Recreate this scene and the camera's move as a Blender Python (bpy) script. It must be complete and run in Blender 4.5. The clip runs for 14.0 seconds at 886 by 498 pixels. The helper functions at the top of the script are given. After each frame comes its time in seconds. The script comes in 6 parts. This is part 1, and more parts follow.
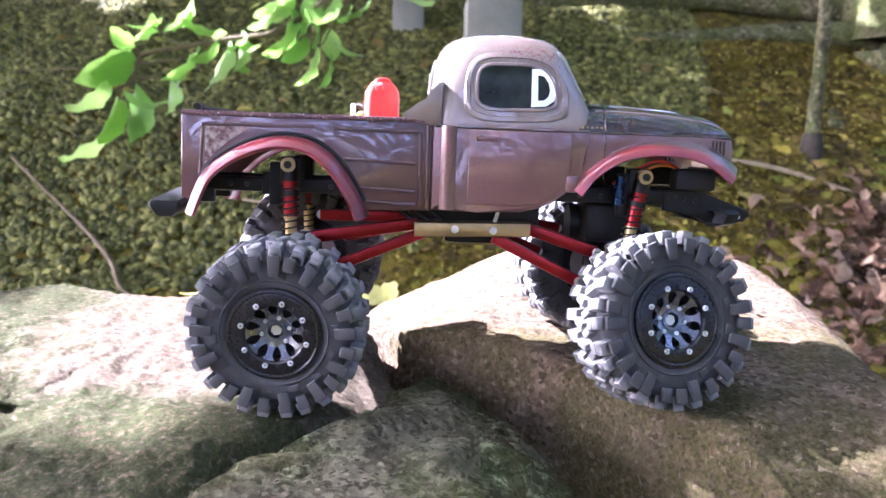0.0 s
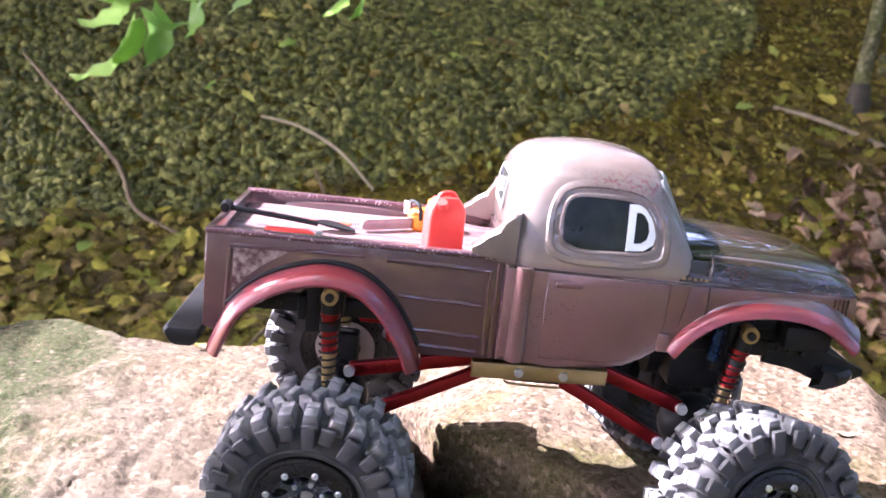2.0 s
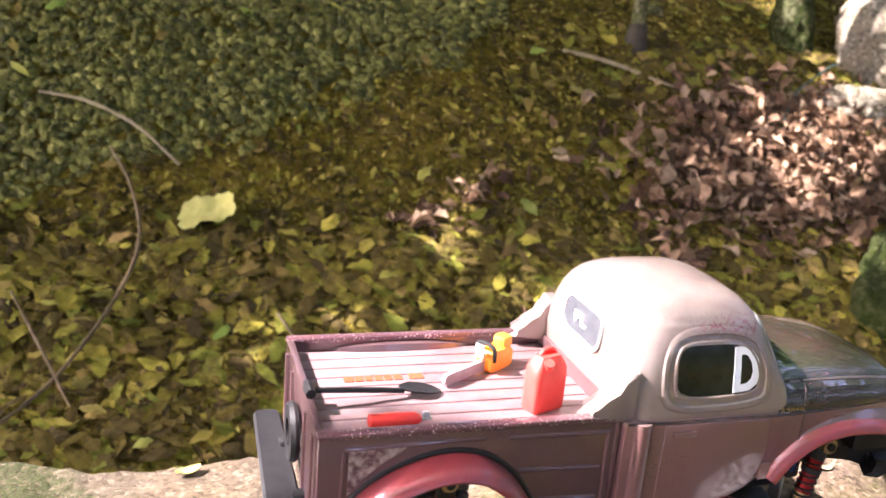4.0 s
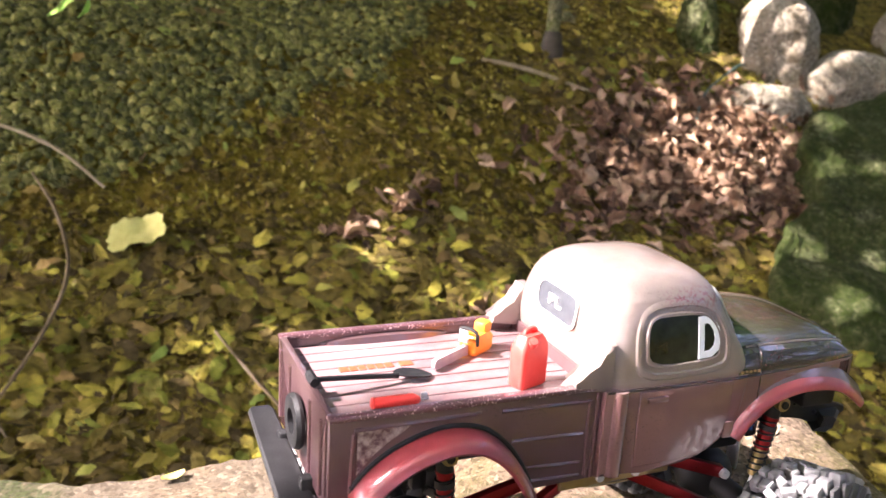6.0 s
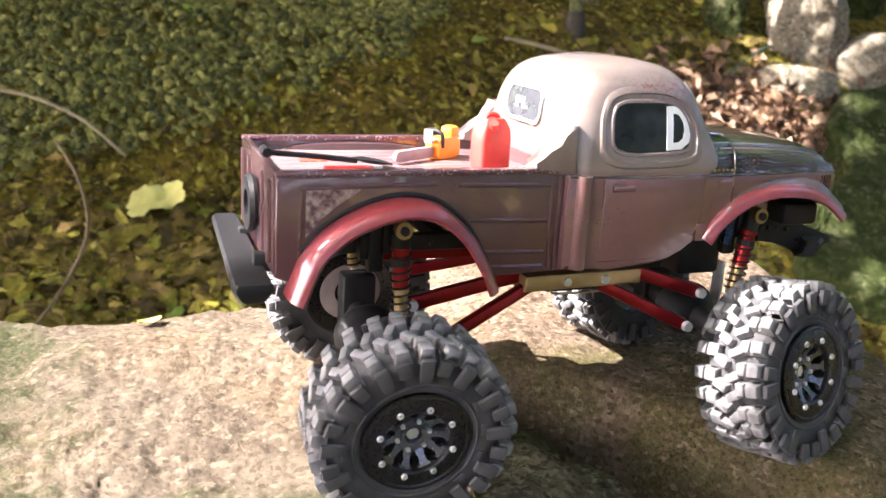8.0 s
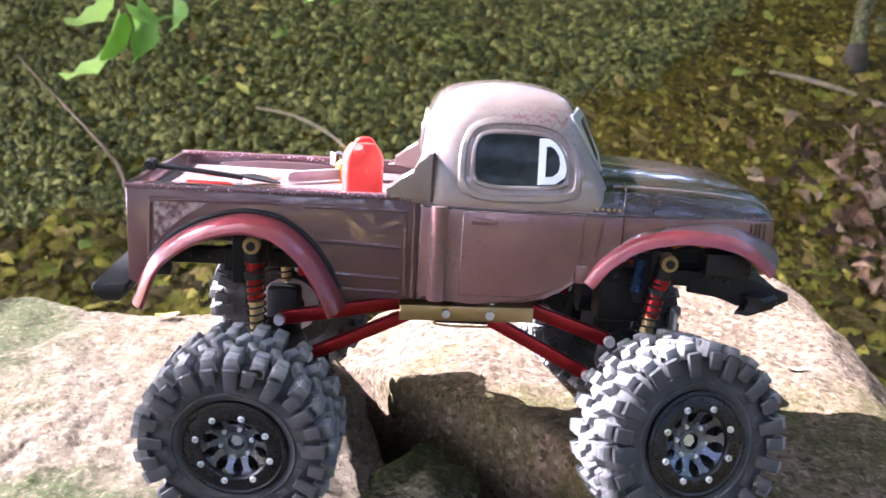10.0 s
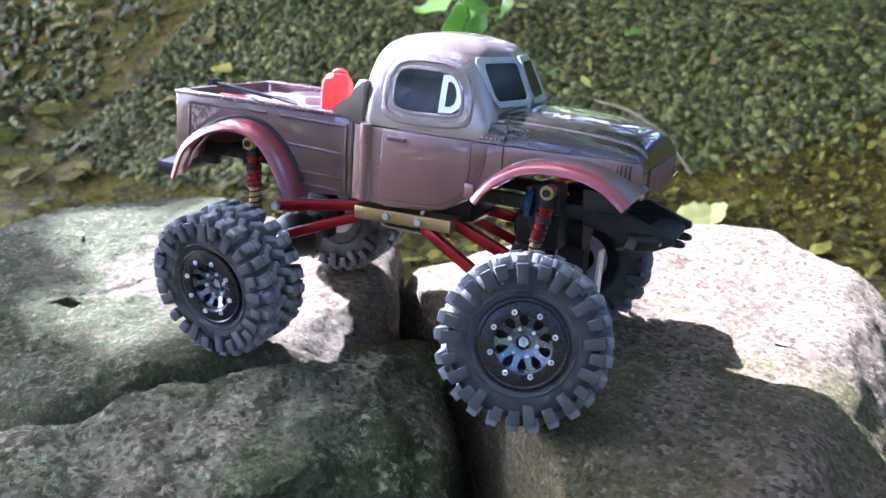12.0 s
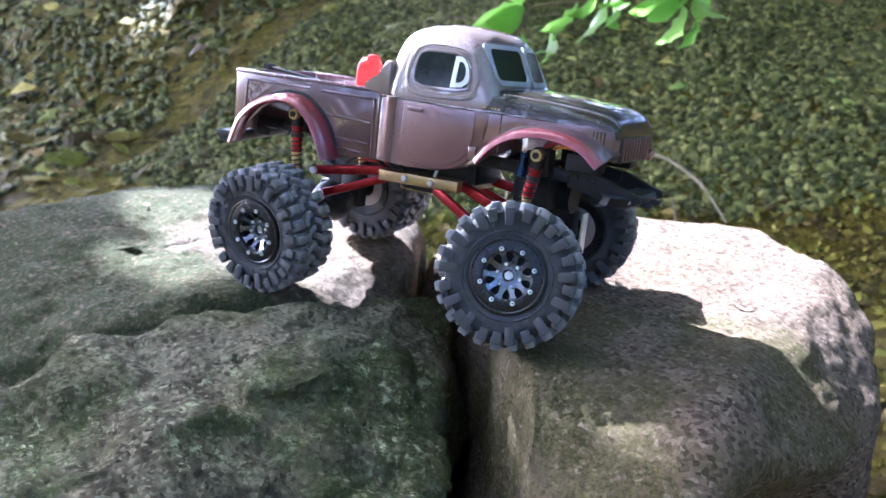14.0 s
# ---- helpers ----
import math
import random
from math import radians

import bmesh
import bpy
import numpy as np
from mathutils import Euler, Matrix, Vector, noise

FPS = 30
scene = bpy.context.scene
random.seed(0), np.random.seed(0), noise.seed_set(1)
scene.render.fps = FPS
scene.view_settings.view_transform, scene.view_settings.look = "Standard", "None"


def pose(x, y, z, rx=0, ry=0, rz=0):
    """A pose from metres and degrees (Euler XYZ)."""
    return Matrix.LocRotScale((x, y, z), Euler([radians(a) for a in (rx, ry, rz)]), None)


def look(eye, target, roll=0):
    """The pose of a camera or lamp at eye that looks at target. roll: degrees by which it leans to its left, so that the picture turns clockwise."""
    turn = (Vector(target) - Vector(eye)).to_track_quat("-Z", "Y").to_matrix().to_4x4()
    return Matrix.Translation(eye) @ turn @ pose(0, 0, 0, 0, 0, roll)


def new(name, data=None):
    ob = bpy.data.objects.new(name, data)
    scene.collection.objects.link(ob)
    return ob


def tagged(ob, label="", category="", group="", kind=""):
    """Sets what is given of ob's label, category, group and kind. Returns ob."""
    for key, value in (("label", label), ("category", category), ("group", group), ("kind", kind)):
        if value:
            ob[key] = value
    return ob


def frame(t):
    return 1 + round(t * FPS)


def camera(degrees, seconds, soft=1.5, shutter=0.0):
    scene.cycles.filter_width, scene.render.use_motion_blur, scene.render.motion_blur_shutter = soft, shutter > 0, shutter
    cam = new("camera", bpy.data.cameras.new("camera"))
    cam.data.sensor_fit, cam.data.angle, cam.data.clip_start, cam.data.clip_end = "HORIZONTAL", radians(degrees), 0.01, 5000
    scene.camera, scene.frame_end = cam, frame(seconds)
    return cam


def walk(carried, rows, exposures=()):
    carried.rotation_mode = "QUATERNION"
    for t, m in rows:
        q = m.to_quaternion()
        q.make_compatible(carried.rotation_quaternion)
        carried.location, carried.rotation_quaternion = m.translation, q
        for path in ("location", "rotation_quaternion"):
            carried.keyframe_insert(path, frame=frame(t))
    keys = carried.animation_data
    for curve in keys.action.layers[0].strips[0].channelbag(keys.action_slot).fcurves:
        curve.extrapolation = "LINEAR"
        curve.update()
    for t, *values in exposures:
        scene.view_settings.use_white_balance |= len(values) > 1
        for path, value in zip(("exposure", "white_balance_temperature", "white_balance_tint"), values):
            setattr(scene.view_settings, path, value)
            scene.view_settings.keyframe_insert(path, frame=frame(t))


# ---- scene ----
cam = camera(52.03, 14.0)
cam.data.dof.use_dof = True
cam.data.dof.focus_distance = 0.34
cam.data.dof.aperture_fstop = 26.0
PATH = [
    (0, (0.00088, -0.00306, 0.53966), (0.00071, 0.29551, 0.51040), 2.048),
    (0.5, (-0.00694, 0.01017, 0.55125), (-0.01004, 0.30873, 0.52207), 1.949),
    (1, (-0.00968, 0.03452, 0.55712), (-0.00870, 0.33308, 0.52777), 4.513),
    (1.5, (-0.04171, 0.05362, 0.56470), (-0.04143, 0.35008, 0.51876), 7.659),
    (2, (-0.02222, 0.05922, 0.61219), (-0.02328, 0.35204, 0.54698), 6.156),
    (2.5, (-0.03676, 0.05503, 0.63497), (-0.03095, 0.34707, 0.56657), 5.818),
    (3, (-0.07646, 0.07942, 0.65493), (-0.03861, 0.36854, 0.58438), 7.017),
    (3.5, (-0.11002, 0.10084, 0.65239), (-0.05375, 0.38457, 0.57284), 5.557),
    (4, (-0.12098, 0.10508, 0.66728), (-0.04481, 0.38321, 0.58458), 4.618),
    (4.2, (-0.12829, 0.09874, 0.66789), (-0.04583, 0.37511, 0.58529), 4.475),
    (6.5, (-0.15424, 0.08649, 0.66207), (-0.05027, 0.35763, 0.58674), 2.375),
    (7, (-0.16639, 0.07367, 0.64001), (-0.05995, 0.34429, 0.56630), 1.576),
    (7.5, (-0.16689, 0.06566, 0.61986), (-0.06089, 0.33682, 0.54749), 2.289),
    (8, (-0.12458, 0.07177, 0.59616), (-0.03339, 0.34791, 0.52248), 2.752),
    (8.2, (-0.09938, 0.07784, 0.59450), (-0.02148, 0.35776, 0.51982), 2.812),
    (10.3, (0.04292, 0.05104, 0.60190), (0.01434, 0.34171, 0.53338), 6.083),
    (10.5, (0.07038, 0.07112, 0.57872), (0.02315, 0.35952, 0.51093), 8.668),
    (11, (0.10703, 0.06846, 0.58240), (0.01102, 0.34245, 0.50681), 9.268),
    (11.5, (0.15470, 0.04398, 0.59471), (0.03283, 0.30660, 0.51611), 5.885),
    (12, (0.18607, 0.02907, 0.59543), (0.05405, 0.28745, 0.51921), 5.024),
    (12.5, (0.20321, 0.01628, 0.58658), (0.06288, 0.27129, 0.51393), 5.144),
    (13, (0.22675, 0.00873, 0.56524), (0.08260, 0.26279, 0.49686), 6.054),
    (13.5, (0.23414, -0.00303, 0.55850), (0.08784, 0.25059, 0.49312), 6.664),
    (14, (0.24019, -0.02191, 0.56885), (0.09026, 0.23103, 0.50934), 7.304),
]
EXPO = [(0, 4.97, 5300, 32), (1.5, 4.68, 5450, 33), (3, 4.45, 6000, 25), (4, 4.3, 6250, 26), (6.5, 4.3, 6350, 23), (8, 4.35, 6250, 19), (10.3, 4.75, 5250, 25), (11, 4.85, 4800, 23), (14, 4.85, 4850, 22)]
walk(cam, [(t, look(eye, target, roll)) for t, eye, target, roll in PATH], EXPO)

# ---- light ----
SUN_AZ, SUN_EL = 174.0, 44.0          # where the sun stands: degrees from +x towards +y, and above the horizon

world = bpy.data.worlds.new("forest_sky")
scene.world = world
world.use_nodes = True
wn = world.node_tree
sky = wn.nodes.new("ShaderNodeTexSky")
sky.sky_type = "NISHITA"
sky.sun_disc = False
sky.air_density, sky.dust_density, sky.ozone_density = 0.35, 6.0, 0.3
sky.sun_elevation = radians(SUN_EL)
sky.sun_rotation = radians(90 - SUN_AZ)
wn.links.new(sky.outputs[0], wn.nodes["Background"].inputs[0])
wn.nodes["Background"].inputs[1].default_value = 0.15

TO_SUN = Vector((math.cos(radians(SUN_AZ)) * math.cos(radians(SUN_EL)), math.sin(radians(SUN_AZ)) * math.cos(radians(SUN_EL)), math.sin(radians(SUN_EL))))
sun = new("sun", bpy.data.lights.new("sun", "SUN"))
sun.data.energy = 1.65
sun.data.angle = radians(0.3)
sun.data.color = (1.0, 0.95, 0.86)
sun.matrix_world = look(TO_SUN * 20, (0, 0, 0))


# ---- materials ----
def node(nt, kind, **values):
    n = nt.nodes.new("ShaderNode" + kind)
    for k, v in values.items():
        n.inputs[k.replace("_", " ")].default_value = v
    return n


def ramp(nt, stops, source):
    r = nt.nodes.new("ShaderNodeValToRGB")
    e = r.color_ramp.elements
    while len(e) < len(stops):
        e.new(0.5)
    for el, (p, c) in zip(e, stops):
        el.position, el.color = p, (*c, 1)
    nt.links.new(source, r.inputs[0])
    return r.outputs[0]


def noise_of(nt, coord, scale, detail=4.0, rough=0.55, distortion=0.0):
    n = node(nt, "TexNoise", Scale=scale, Detail=detail, Roughness=rough, Distortion=distortion)
    nt.links.new(coord, n.inputs["Vector"])
    return n.outputs["Fac"]


def mixed(nt, a, b, fac):
    m = nt.nodes.new("ShaderNodeMix")
    m.data_type = "RGBA"
    for sock, v in ((m.inputs[0], fac), (m.inputs[6], a), (m.inputs[7], b)):
        if isinstance(v, bpy.types.NodeSocket):
            nt.links.new(v, sock)
        else:
            sock.default_value = v if isinstance(v, float) else (*v, 1)
    return m.outputs[2]


def bumped(nt, bsdf, height, strength, distance):
    b = node(nt, "Bump", Strength=strength, Distance=distance)
    nt.links.new(height, b.inputs["Height"])
    before = bsdf.inputs["Normal"].links
    if before:
        nt.links.new(before[0].from_socket, b.inputs["Normal"])
    nt.links.new(b.outputs[0], bsdf.inputs["Normal"])


def start(name, rough=0.5, metal=0.0):
    m = bpy.data.materials.new(name)
    m.use_nodes = True
    nt = m.node_tree
    bsdf = nt.nodes["Principled BSDF"]
    bsdf.inputs["Roughness"].default_value = rough
    bsdf.inputs["Metallic"].default_value = metal
    tc = nt.nodes.new("ShaderNodeTexCoord")
    return m, nt, bsdf, tc.outputs["Object"]


def surface(name, c1, c2, rough=0.5, metal=0.0, scale=80.0, fine=900.0, bump=0.2, dist=0.0002, coat=0.0, spread=0.25):
    """A surface with two scales of variation: broad colour change and fine relief."""
    m, nt, bsdf, co = start(name, rough, metal)
    broad, small = noise_of(nt, co, scale, 5.0), noise_of(nt, co, fine, 3.0)
    col = ramp(nt, [(0.5 - spread, c1), (0.5 + spread, c2)], broad)
    nt.links.new(col, bsdf.inputs["Base Color"])
    r = nt.nodes.new("ShaderNodeMapRange")
    r.inputs["To Min"].default_value, r.inputs["To Max"].default_value = max(rough - 0.08, 0.02), min(rough + 0.1, 1)
    nt.links.new(small, r.inputs["Value"])
    nt.links.new(r.outputs[0], bsdf.inputs["Roughness"])
    bsdf.inputs["Coat Weight"].default_value = coat
    bsdf.inputs["Coat Roughness"].default_value = 0.08
    if bump:
        bumped(nt, bsdf, small, bump, dist)
    return m


def body_paint(name, top, low, z0, z1, metal, rough, dark=(0.03, 0.02, 0.02), worn=(0.5, 0.72), band=None):
    """Metallic lacquer that fades with height on the body, with hand-sprayed speckle and a thick clear coat."""
    m, nt, bsdf, co = start(name, rough, metal)
    sep = nt.nodes.new("ShaderNodeSeparateXYZ")
    nt.links.new(co, sep.inputs[0])
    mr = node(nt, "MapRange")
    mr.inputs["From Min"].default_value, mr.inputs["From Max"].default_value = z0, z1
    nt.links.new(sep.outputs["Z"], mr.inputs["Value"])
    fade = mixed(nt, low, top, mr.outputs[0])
    speck = ramp(nt, [(0.60, (0, 0, 0)), (0.68, (1, 1, 1))], noise_of(nt, co, 1400.0, 2.0))
    patch = ramp(nt, [(worn[0], (0, 0, 0)), (worn[1], (1, 1, 1))], noise_of(nt, co, 38.0, 5.0))
    mul = nt.nodes.new("ShaderNodeMath")
    mul.operation = "MULTIPLY"
    nt.links.new(speck, mul.inputs[0])
    nt.links.new(patch, mul.inputs[1])
    colour = mixed(nt, fade, dark, mul.outputs[0])
    # broad cloudiness of the hand-sprayed coat
    colour = mixed(nt, colour, tuple(v * 0.6 for v in low), ramp(nt, [(0.45, (0, 0, 0)), (0.75, (0.5, 0.5, 0.5))], noise_of(nt, co, 55.0, 6.0, 0.65)))
    if band:
        strip = ramp(nt, [(band[0], (0, 0, 0)), (band[0] + 0.001, (1, 1, 1)), (band[1], (1, 1, 1)), (band[1] + 0.001, (0, 0, 0))], sep.outputs["Z"])
        dots = nt.nodes.new("ShaderNodeMath")
        dots.operation = "MULTIPLY"
        side = node(nt, "MapRange")
        side.inputs["From Min"].default_value, side.inputs["From Max"].default_value = 0.002, 0.010
        nt.links.new(sep.outputs["X"], side.inputs["Value"])
        ahead = nt.nodes.new("ShaderNodeMath")
        ahead.operation = "MULTIPLY"
        nt.links.new(strip, ahead.inputs[0])
        nt.links.new(side.outputs[0], ahead.inputs[1])
        nt.links.new(ahead.outputs[0], dots.inputs[0])
        nt.links.new(ramp(nt, [(0.52, (0, 0, 0)), (0.58, (0.9, 0.9, 0.9))], noise_of(nt, co, 900.0, 2.0)), dots.inputs[1])
        colour = mixed(nt, colour, band[2], dots.outputs[0])
    nt.links.new(colour, bsdf.inputs["Base Color"])
    bsdf.inputs["Coat Weight"].default_value = 1.0
    bsdf.inputs["Coat Roughness"].default_value = 0.035
    bumped(nt, bsdf, noise_of(nt, co, 160.0, 3.0), 0.06, 0.0008)
    return m


def rock_material(name, pale, mid, dark, moss, moss_from, lichen=0.0, grain=900.0, moss_side=None, mottle=0.8, speck=1.0, relief=1.0):
    """Weathered stone: broad stains, grains of their own tint, pits, pale flecks and patches of moss; moss_side: (axis, bare, overgrown, amount)."""
    m, nt, bsdf, co = start(name, 0.92)
    bsdf.inputs["Specular IOR Level"].default_value = 0.12
    k = grain / 900.0
    broad, middle = noise_of(nt, co, 13.0, 8.0, 0.62), noise_of(nt, co, 75.0 * k ** 0.5, 8.0, 0.7)
    grit, pits = noise_of(nt, co, grain, 4.0, 0.7), noise_of(nt, co, 210.0 * k, 6.0, 0.68)
    cells = node(nt, "TexVoronoi", Scale=520.0 * k)
    nt.links.new(co, cells.inputs["Vector"])
    tint = nt.nodes.new("ShaderNodeSeparateColor")
    nt.links.new(cells.outputs["Color"], tint.inputs[0])
    base = ramp(nt, [(0.30, dark), (0.46, mid), (0.62, pale)], broad)
    warm = tuple(min(1.0, v * f) for v, f in zip(pale, (1.12, 0.98, 0.80)))
    base = mixed(nt, base, warm, ramp(nt, [(0.48, (0, 0, 0)), (0.66, (0.6, 0.6, 0.6))], noise_of(nt, co, 22.0, 6.0, 0.6)))
    base = mixed(nt, base, tuple(v * 0.75 for v in dark), ramp(nt, [(0.40, (mottle, mottle, mottle)), (0.53, (0, 0, 0))], middle))
    base = mixed(nt, base, tuple(v * 0.5 for v in dark), ramp(nt, [(0.0, (0.7 * speck,) * 3), (0.4, (0, 0, 0))], tint.outputs["Red"]))
    base = mixed(nt, base, tuple(min(1, v * 1.45) for v in pale), ramp(nt, [(0.78, (0, 0, 0)), (1.0, (0.75 * speck,) * 3)], tint.outputs["Red"]))
    base = mixed(nt, base, tuple(v * 0.35 for v in dark), ramp(nt, [(0.37, (mottle, mottle, mottle)), (0.43, (0, 0, 0))], pits))
    field = noise_of(nt, co, 11.0, 10.0, 0.74, 0.4)
    if moss_side:
        sep = nt.nodes.new("ShaderNodeSeparateXYZ")
        nt.links.new(co, sep.inputs[0])
        total = field
        for axis, bare, grown, amount in moss_side:
            mr = node(nt, "MapRange")
            for key, v in (("From Min", bare), ("From Max", grown), ("To Min", 0.0), ("To Max", amount)):
                mr.inputs[key].default_value = v
            nt.links.new(sep.outputs[axis], mr.inputs["Value"])
            add = nt.nodes.new("ShaderNodeMath")
            nt.links.new(total, add.inputs[0])
            nt.links.new(mr.outputs[0], add.inputs[1])
            total = add.outputs[0]
        field = total
    tuft = noise_of(nt, co, 330.0 * k, 5.0, 0.75)
    mossy = ramp(nt, [(moss_from, (0, 0, 0)), (moss_from + 0.10, (0.8, 0.8, 0.8))], field)
    ragged = ramp(nt, [(0.36, (0.15, 0.15, 0.15)), (0.50, (1, 1, 1))], tuft)
    both = nt.nodes.new("ShaderNodeMath")
    both.operation = "MULTIPLY"
    nt.links.new(mossy, both.inputs[0])
    nt.links.new(ragged, both.inputs[1])
    green = ramp(nt, [(0.34, tuple(v * 0.35 for v in moss)), (0.50, moss), (0.66, tuple(v * 1.5 for v in moss))], noise_of(nt, co, 700.0 * k, 4.0, 0.7))
    base = mixed(nt, base, green, both.outputs[0])
    if lichen:
        cluster = noise_of(nt, co, 16.0, 4.0, 0.5)
        crust = noise_of(nt, co, 130.0, 9.0, 0.8, 0.3)
        both = nt.nodes.new("ShaderNodeMath")
        both.operation = "MULTIPLY"
        nt.links.new(ramp(nt, [(0.44, (0, 0, 0)), (0.56, (1, 1, 1))], cluster), both.inputs[0])
        nt.links.new(ramp(nt, [(lichen, (0, 0, 0)), (lichen + 0.06, (0.9, 0.9, 0.9))], crust), both.inputs[1])
        base = mixed(nt, base, (0.42, 0.45, 0.25), both.outputs[0])
    nt.links.new(base, bsdf.inputs["Base Color"])
    bumped(nt, bsdf, noise_of(nt, co, 45.0 * k ** 0.5, 10.0, 0.75), relief, 0.009)
    bumped(nt, bsdf, pits, relief, 0.0035)
    bumped(nt, bsdf, grit, 0.7, 0.0011)
    bumped(nt, bsdf, tuft, 0.5, 0.0015)
    return m


def varied(name, stops, rough=0.7, per_island=False, scale=300.0, translucent=0.0):
    """A material whose colour differs from piece to piece."""
    m, nt, bsdf, co = start(name, rough)
    bsdf.inputs["Specular IOR Level"].default_value = 0.3
    if per_island:
        src = nt.nodes.new("ShaderNodeNewGeometry").outputs["Random Per Island"]
    else:
        src = nt.nodes.new("ShaderNodeObjectInfo").outputs["Random"]
    col = ramp(nt, stops, src)
    n = noise_of(nt, co, scale, 5.0)
    shade = ramp(nt, [(0.3, (0.55, 0.55, 0.55)), (0.65, (1, 1, 1))], n)
    mul = nt.nodes.new("ShaderNodeMix")
    mul.data_type, mul.blend_type = "RGBA", "MULTIPLY"
    mul.inputs[0].default_value = 1.0
    nt.links.new(col, mul.inputs[6])
    nt.links.new(shade, mul.inputs[7])
    nt.links.new(mul.outputs[2], bsdf.inputs["Base Color"])
    bumped(nt, bsdf, n, 0.4, 0.001)
    if translucent:
        tr = nt.nodes.new("ShaderNodeBsdfTranslucent")
        nt.links.new(mul.outputs[2], tr.inputs[0])
        mx = nt.nodes.new("ShaderNodeMixShader")
        mx.inputs[0].default_value = translucent
        out = nt.nodes["Material Output"]
        nt.links.new(bsdf.outputs[0], mx.inputs[1])
        nt.links.new(tr.outputs[0], mx.inputs[2])
        nt.links.new(mx.outputs[0], out.inputs[0])
    return m


PAINT = body_paint("mauve_lacquer", (0.235, 0.188, 0.165), (0.165, 0.082, 0.080), 0.0655, 0.0690, 0.15, 0.36, band=(0.0925, 0.0955, (0.16, 0.03, 0.045)))
PAINT_BED = body_paint("maroon_lacquer", (0.112, 0.066, 0.068), (0.112, 0.052, 0.060), 0.035, 0.07, 0.2, 0.28)
# red that darkens towards the fenders' lower edge
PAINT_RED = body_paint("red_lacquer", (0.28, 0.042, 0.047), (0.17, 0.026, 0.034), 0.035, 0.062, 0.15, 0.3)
PAINT_HOOD = body_paint("dark_hood_lacquer", (0.034, 0.030, 0.021), (0.050, 0.030, 0.025), 0.066, 0.073, 0.1, 0.26, (0.36, 0.09, 0.10), (0.42, 0.60))
PAINT_HOOD.node_tree.nodes["Principled BSDF"].inputs["Coat Weight"].default_value = 1.0
RAIL_PAINT = body_paint("chipped_rail_lacquer", (0.10, 0.042, 0.050), (0.10, 0.042, 0.050), 0.06, 0.07, 0.1, 0.3, (0.62, 0.46, 0.46), (0.25, 0.42))
DECK = surface("pink_deck", (0.19, 0.11, 0.115), (0.30, 0.205, 0.205), 0.35, 0.1, 60, 700, 0.15, coat=0.5)
GLASS = surface("tinted_window", (0.007, 0.009, 0.007), (0.022, 0.027, 0.019), 0.12, 0.0, 200, 500, 0.0)
GLASS.node_tree.nodes["Principled BSDF"].inputs["Specular IOR Level"].default_value = 0.3
# greyer than GLASS: the sunlit reflection is put into this colour
REAR_GLASS = surface("rear_window_with_sheen", (0.05, 0.055, 0.065), (0.08, 0.085, 0.095), 0.15, 0.0, 200, 500, 0.0, coat=0.6)
TRIM = surface("grey_trim", (0.30, 0.30, 0.29), (0.42, 0.42, 0.41), 0.4, 0.2, 150, 900, 0.1)
DECAL = surface("white_decal", (0.72, 0.76, 0.77), (0.80, 0.83, 0.83), 0.45, 0.0, 300, 900, 0.05)
WORN_DECAL = surface("worn_decal", (0.10, 0.045, 0.055), (0.40, 0.32, 0.30), 0.3, 0.1, 420, 1600, 0.1, coat=0.6, spread=0.12)
ORANGE_DECAL = surface("orange_decal", (0.55, 0.055, 0.022), (0.66, 0.085, 0.035), 0.45, 0.0, 300, 900, 0.05)
RUBBER = surface("black_rubber", (0.034, 0.034, 0.037), (0.08, 0.078, 0.08), 0.85, 0.0, 140, 1500, 0.4, 0.0003)
LUG_RUBBER = surface("dusty_tread_rubber", (0.085, 0.085, 0.089), (0.27, 0.262, 0.264), 0.9, 0.0, 160, 1500, 0.4, 0.0003)
BLACK = surface("black_plastic", (0.009, 0.009, 0.010), (0.019, 0.019, 0.020), 0.5, 0.0, 150, 1200, 0.2)
BLACK.node_tree.nodes["Principled BSDF"].inputs["Specular IOR Level"].default_value = 0.3
RIM = surface("dark_anodised_rim", (0.018, 0.018, 0.021), (0.036, 0.035, 0.038), 0.28, 0.5, 200, 900, 0.05)
# brown-to-blue ramp puts an iridescent sheen into the metal's colour
SPOKE = surface("gunmetal_spoke", (0.13, 0.11, 0.12), (0.22, 0.26, 0.34), 0.24, 0.7, 75, 900, 0.05, coat=0.3)
STEEL = surface("bright_steel", (0.60, 0.60, 0.61), (0.74, 0.74, 0.75), 0.3, 0.45, 300, 900, 0.05)
RED_METAL = surface("red_anodised", (0.21, 0.009, 0.012), (0.29, 0.014, 0.017), 0.3, 0.7, 60, 900, 0.015)
GOLD = surface("gold_anodised", (0.38, 0.27, 0.12), (0.47, 0.35, 0.17), 0.38, 0.8, 200, 900, 0.06)
BLUE_METAL = surface("blue_anodised", (0.012, 0.03, 0.10), (0.02, 0.05, 0.16), 0.25, 0.7, 200, 900, 0.06)
RED_PLASTIC = surface("red_plastic", (0.78, 0.045, 0.035), (0.88, 0.07, 0.05), 0.42, 0.0, 200, 900, 0.1)
ORANGE_PLASTIC = surface("orange_plastic", (0.90, 0.26, 0.02), (0.95, 0.36, 0.03), 0.42, 0.0, 200, 900, 0.1)
GREY_PLASTIC = surface("grey_plastic", (0.30, 0.25, 0.26), (0.38, 0.33, 0.33), 0.5, 0.0, 200, 900, 0.1)

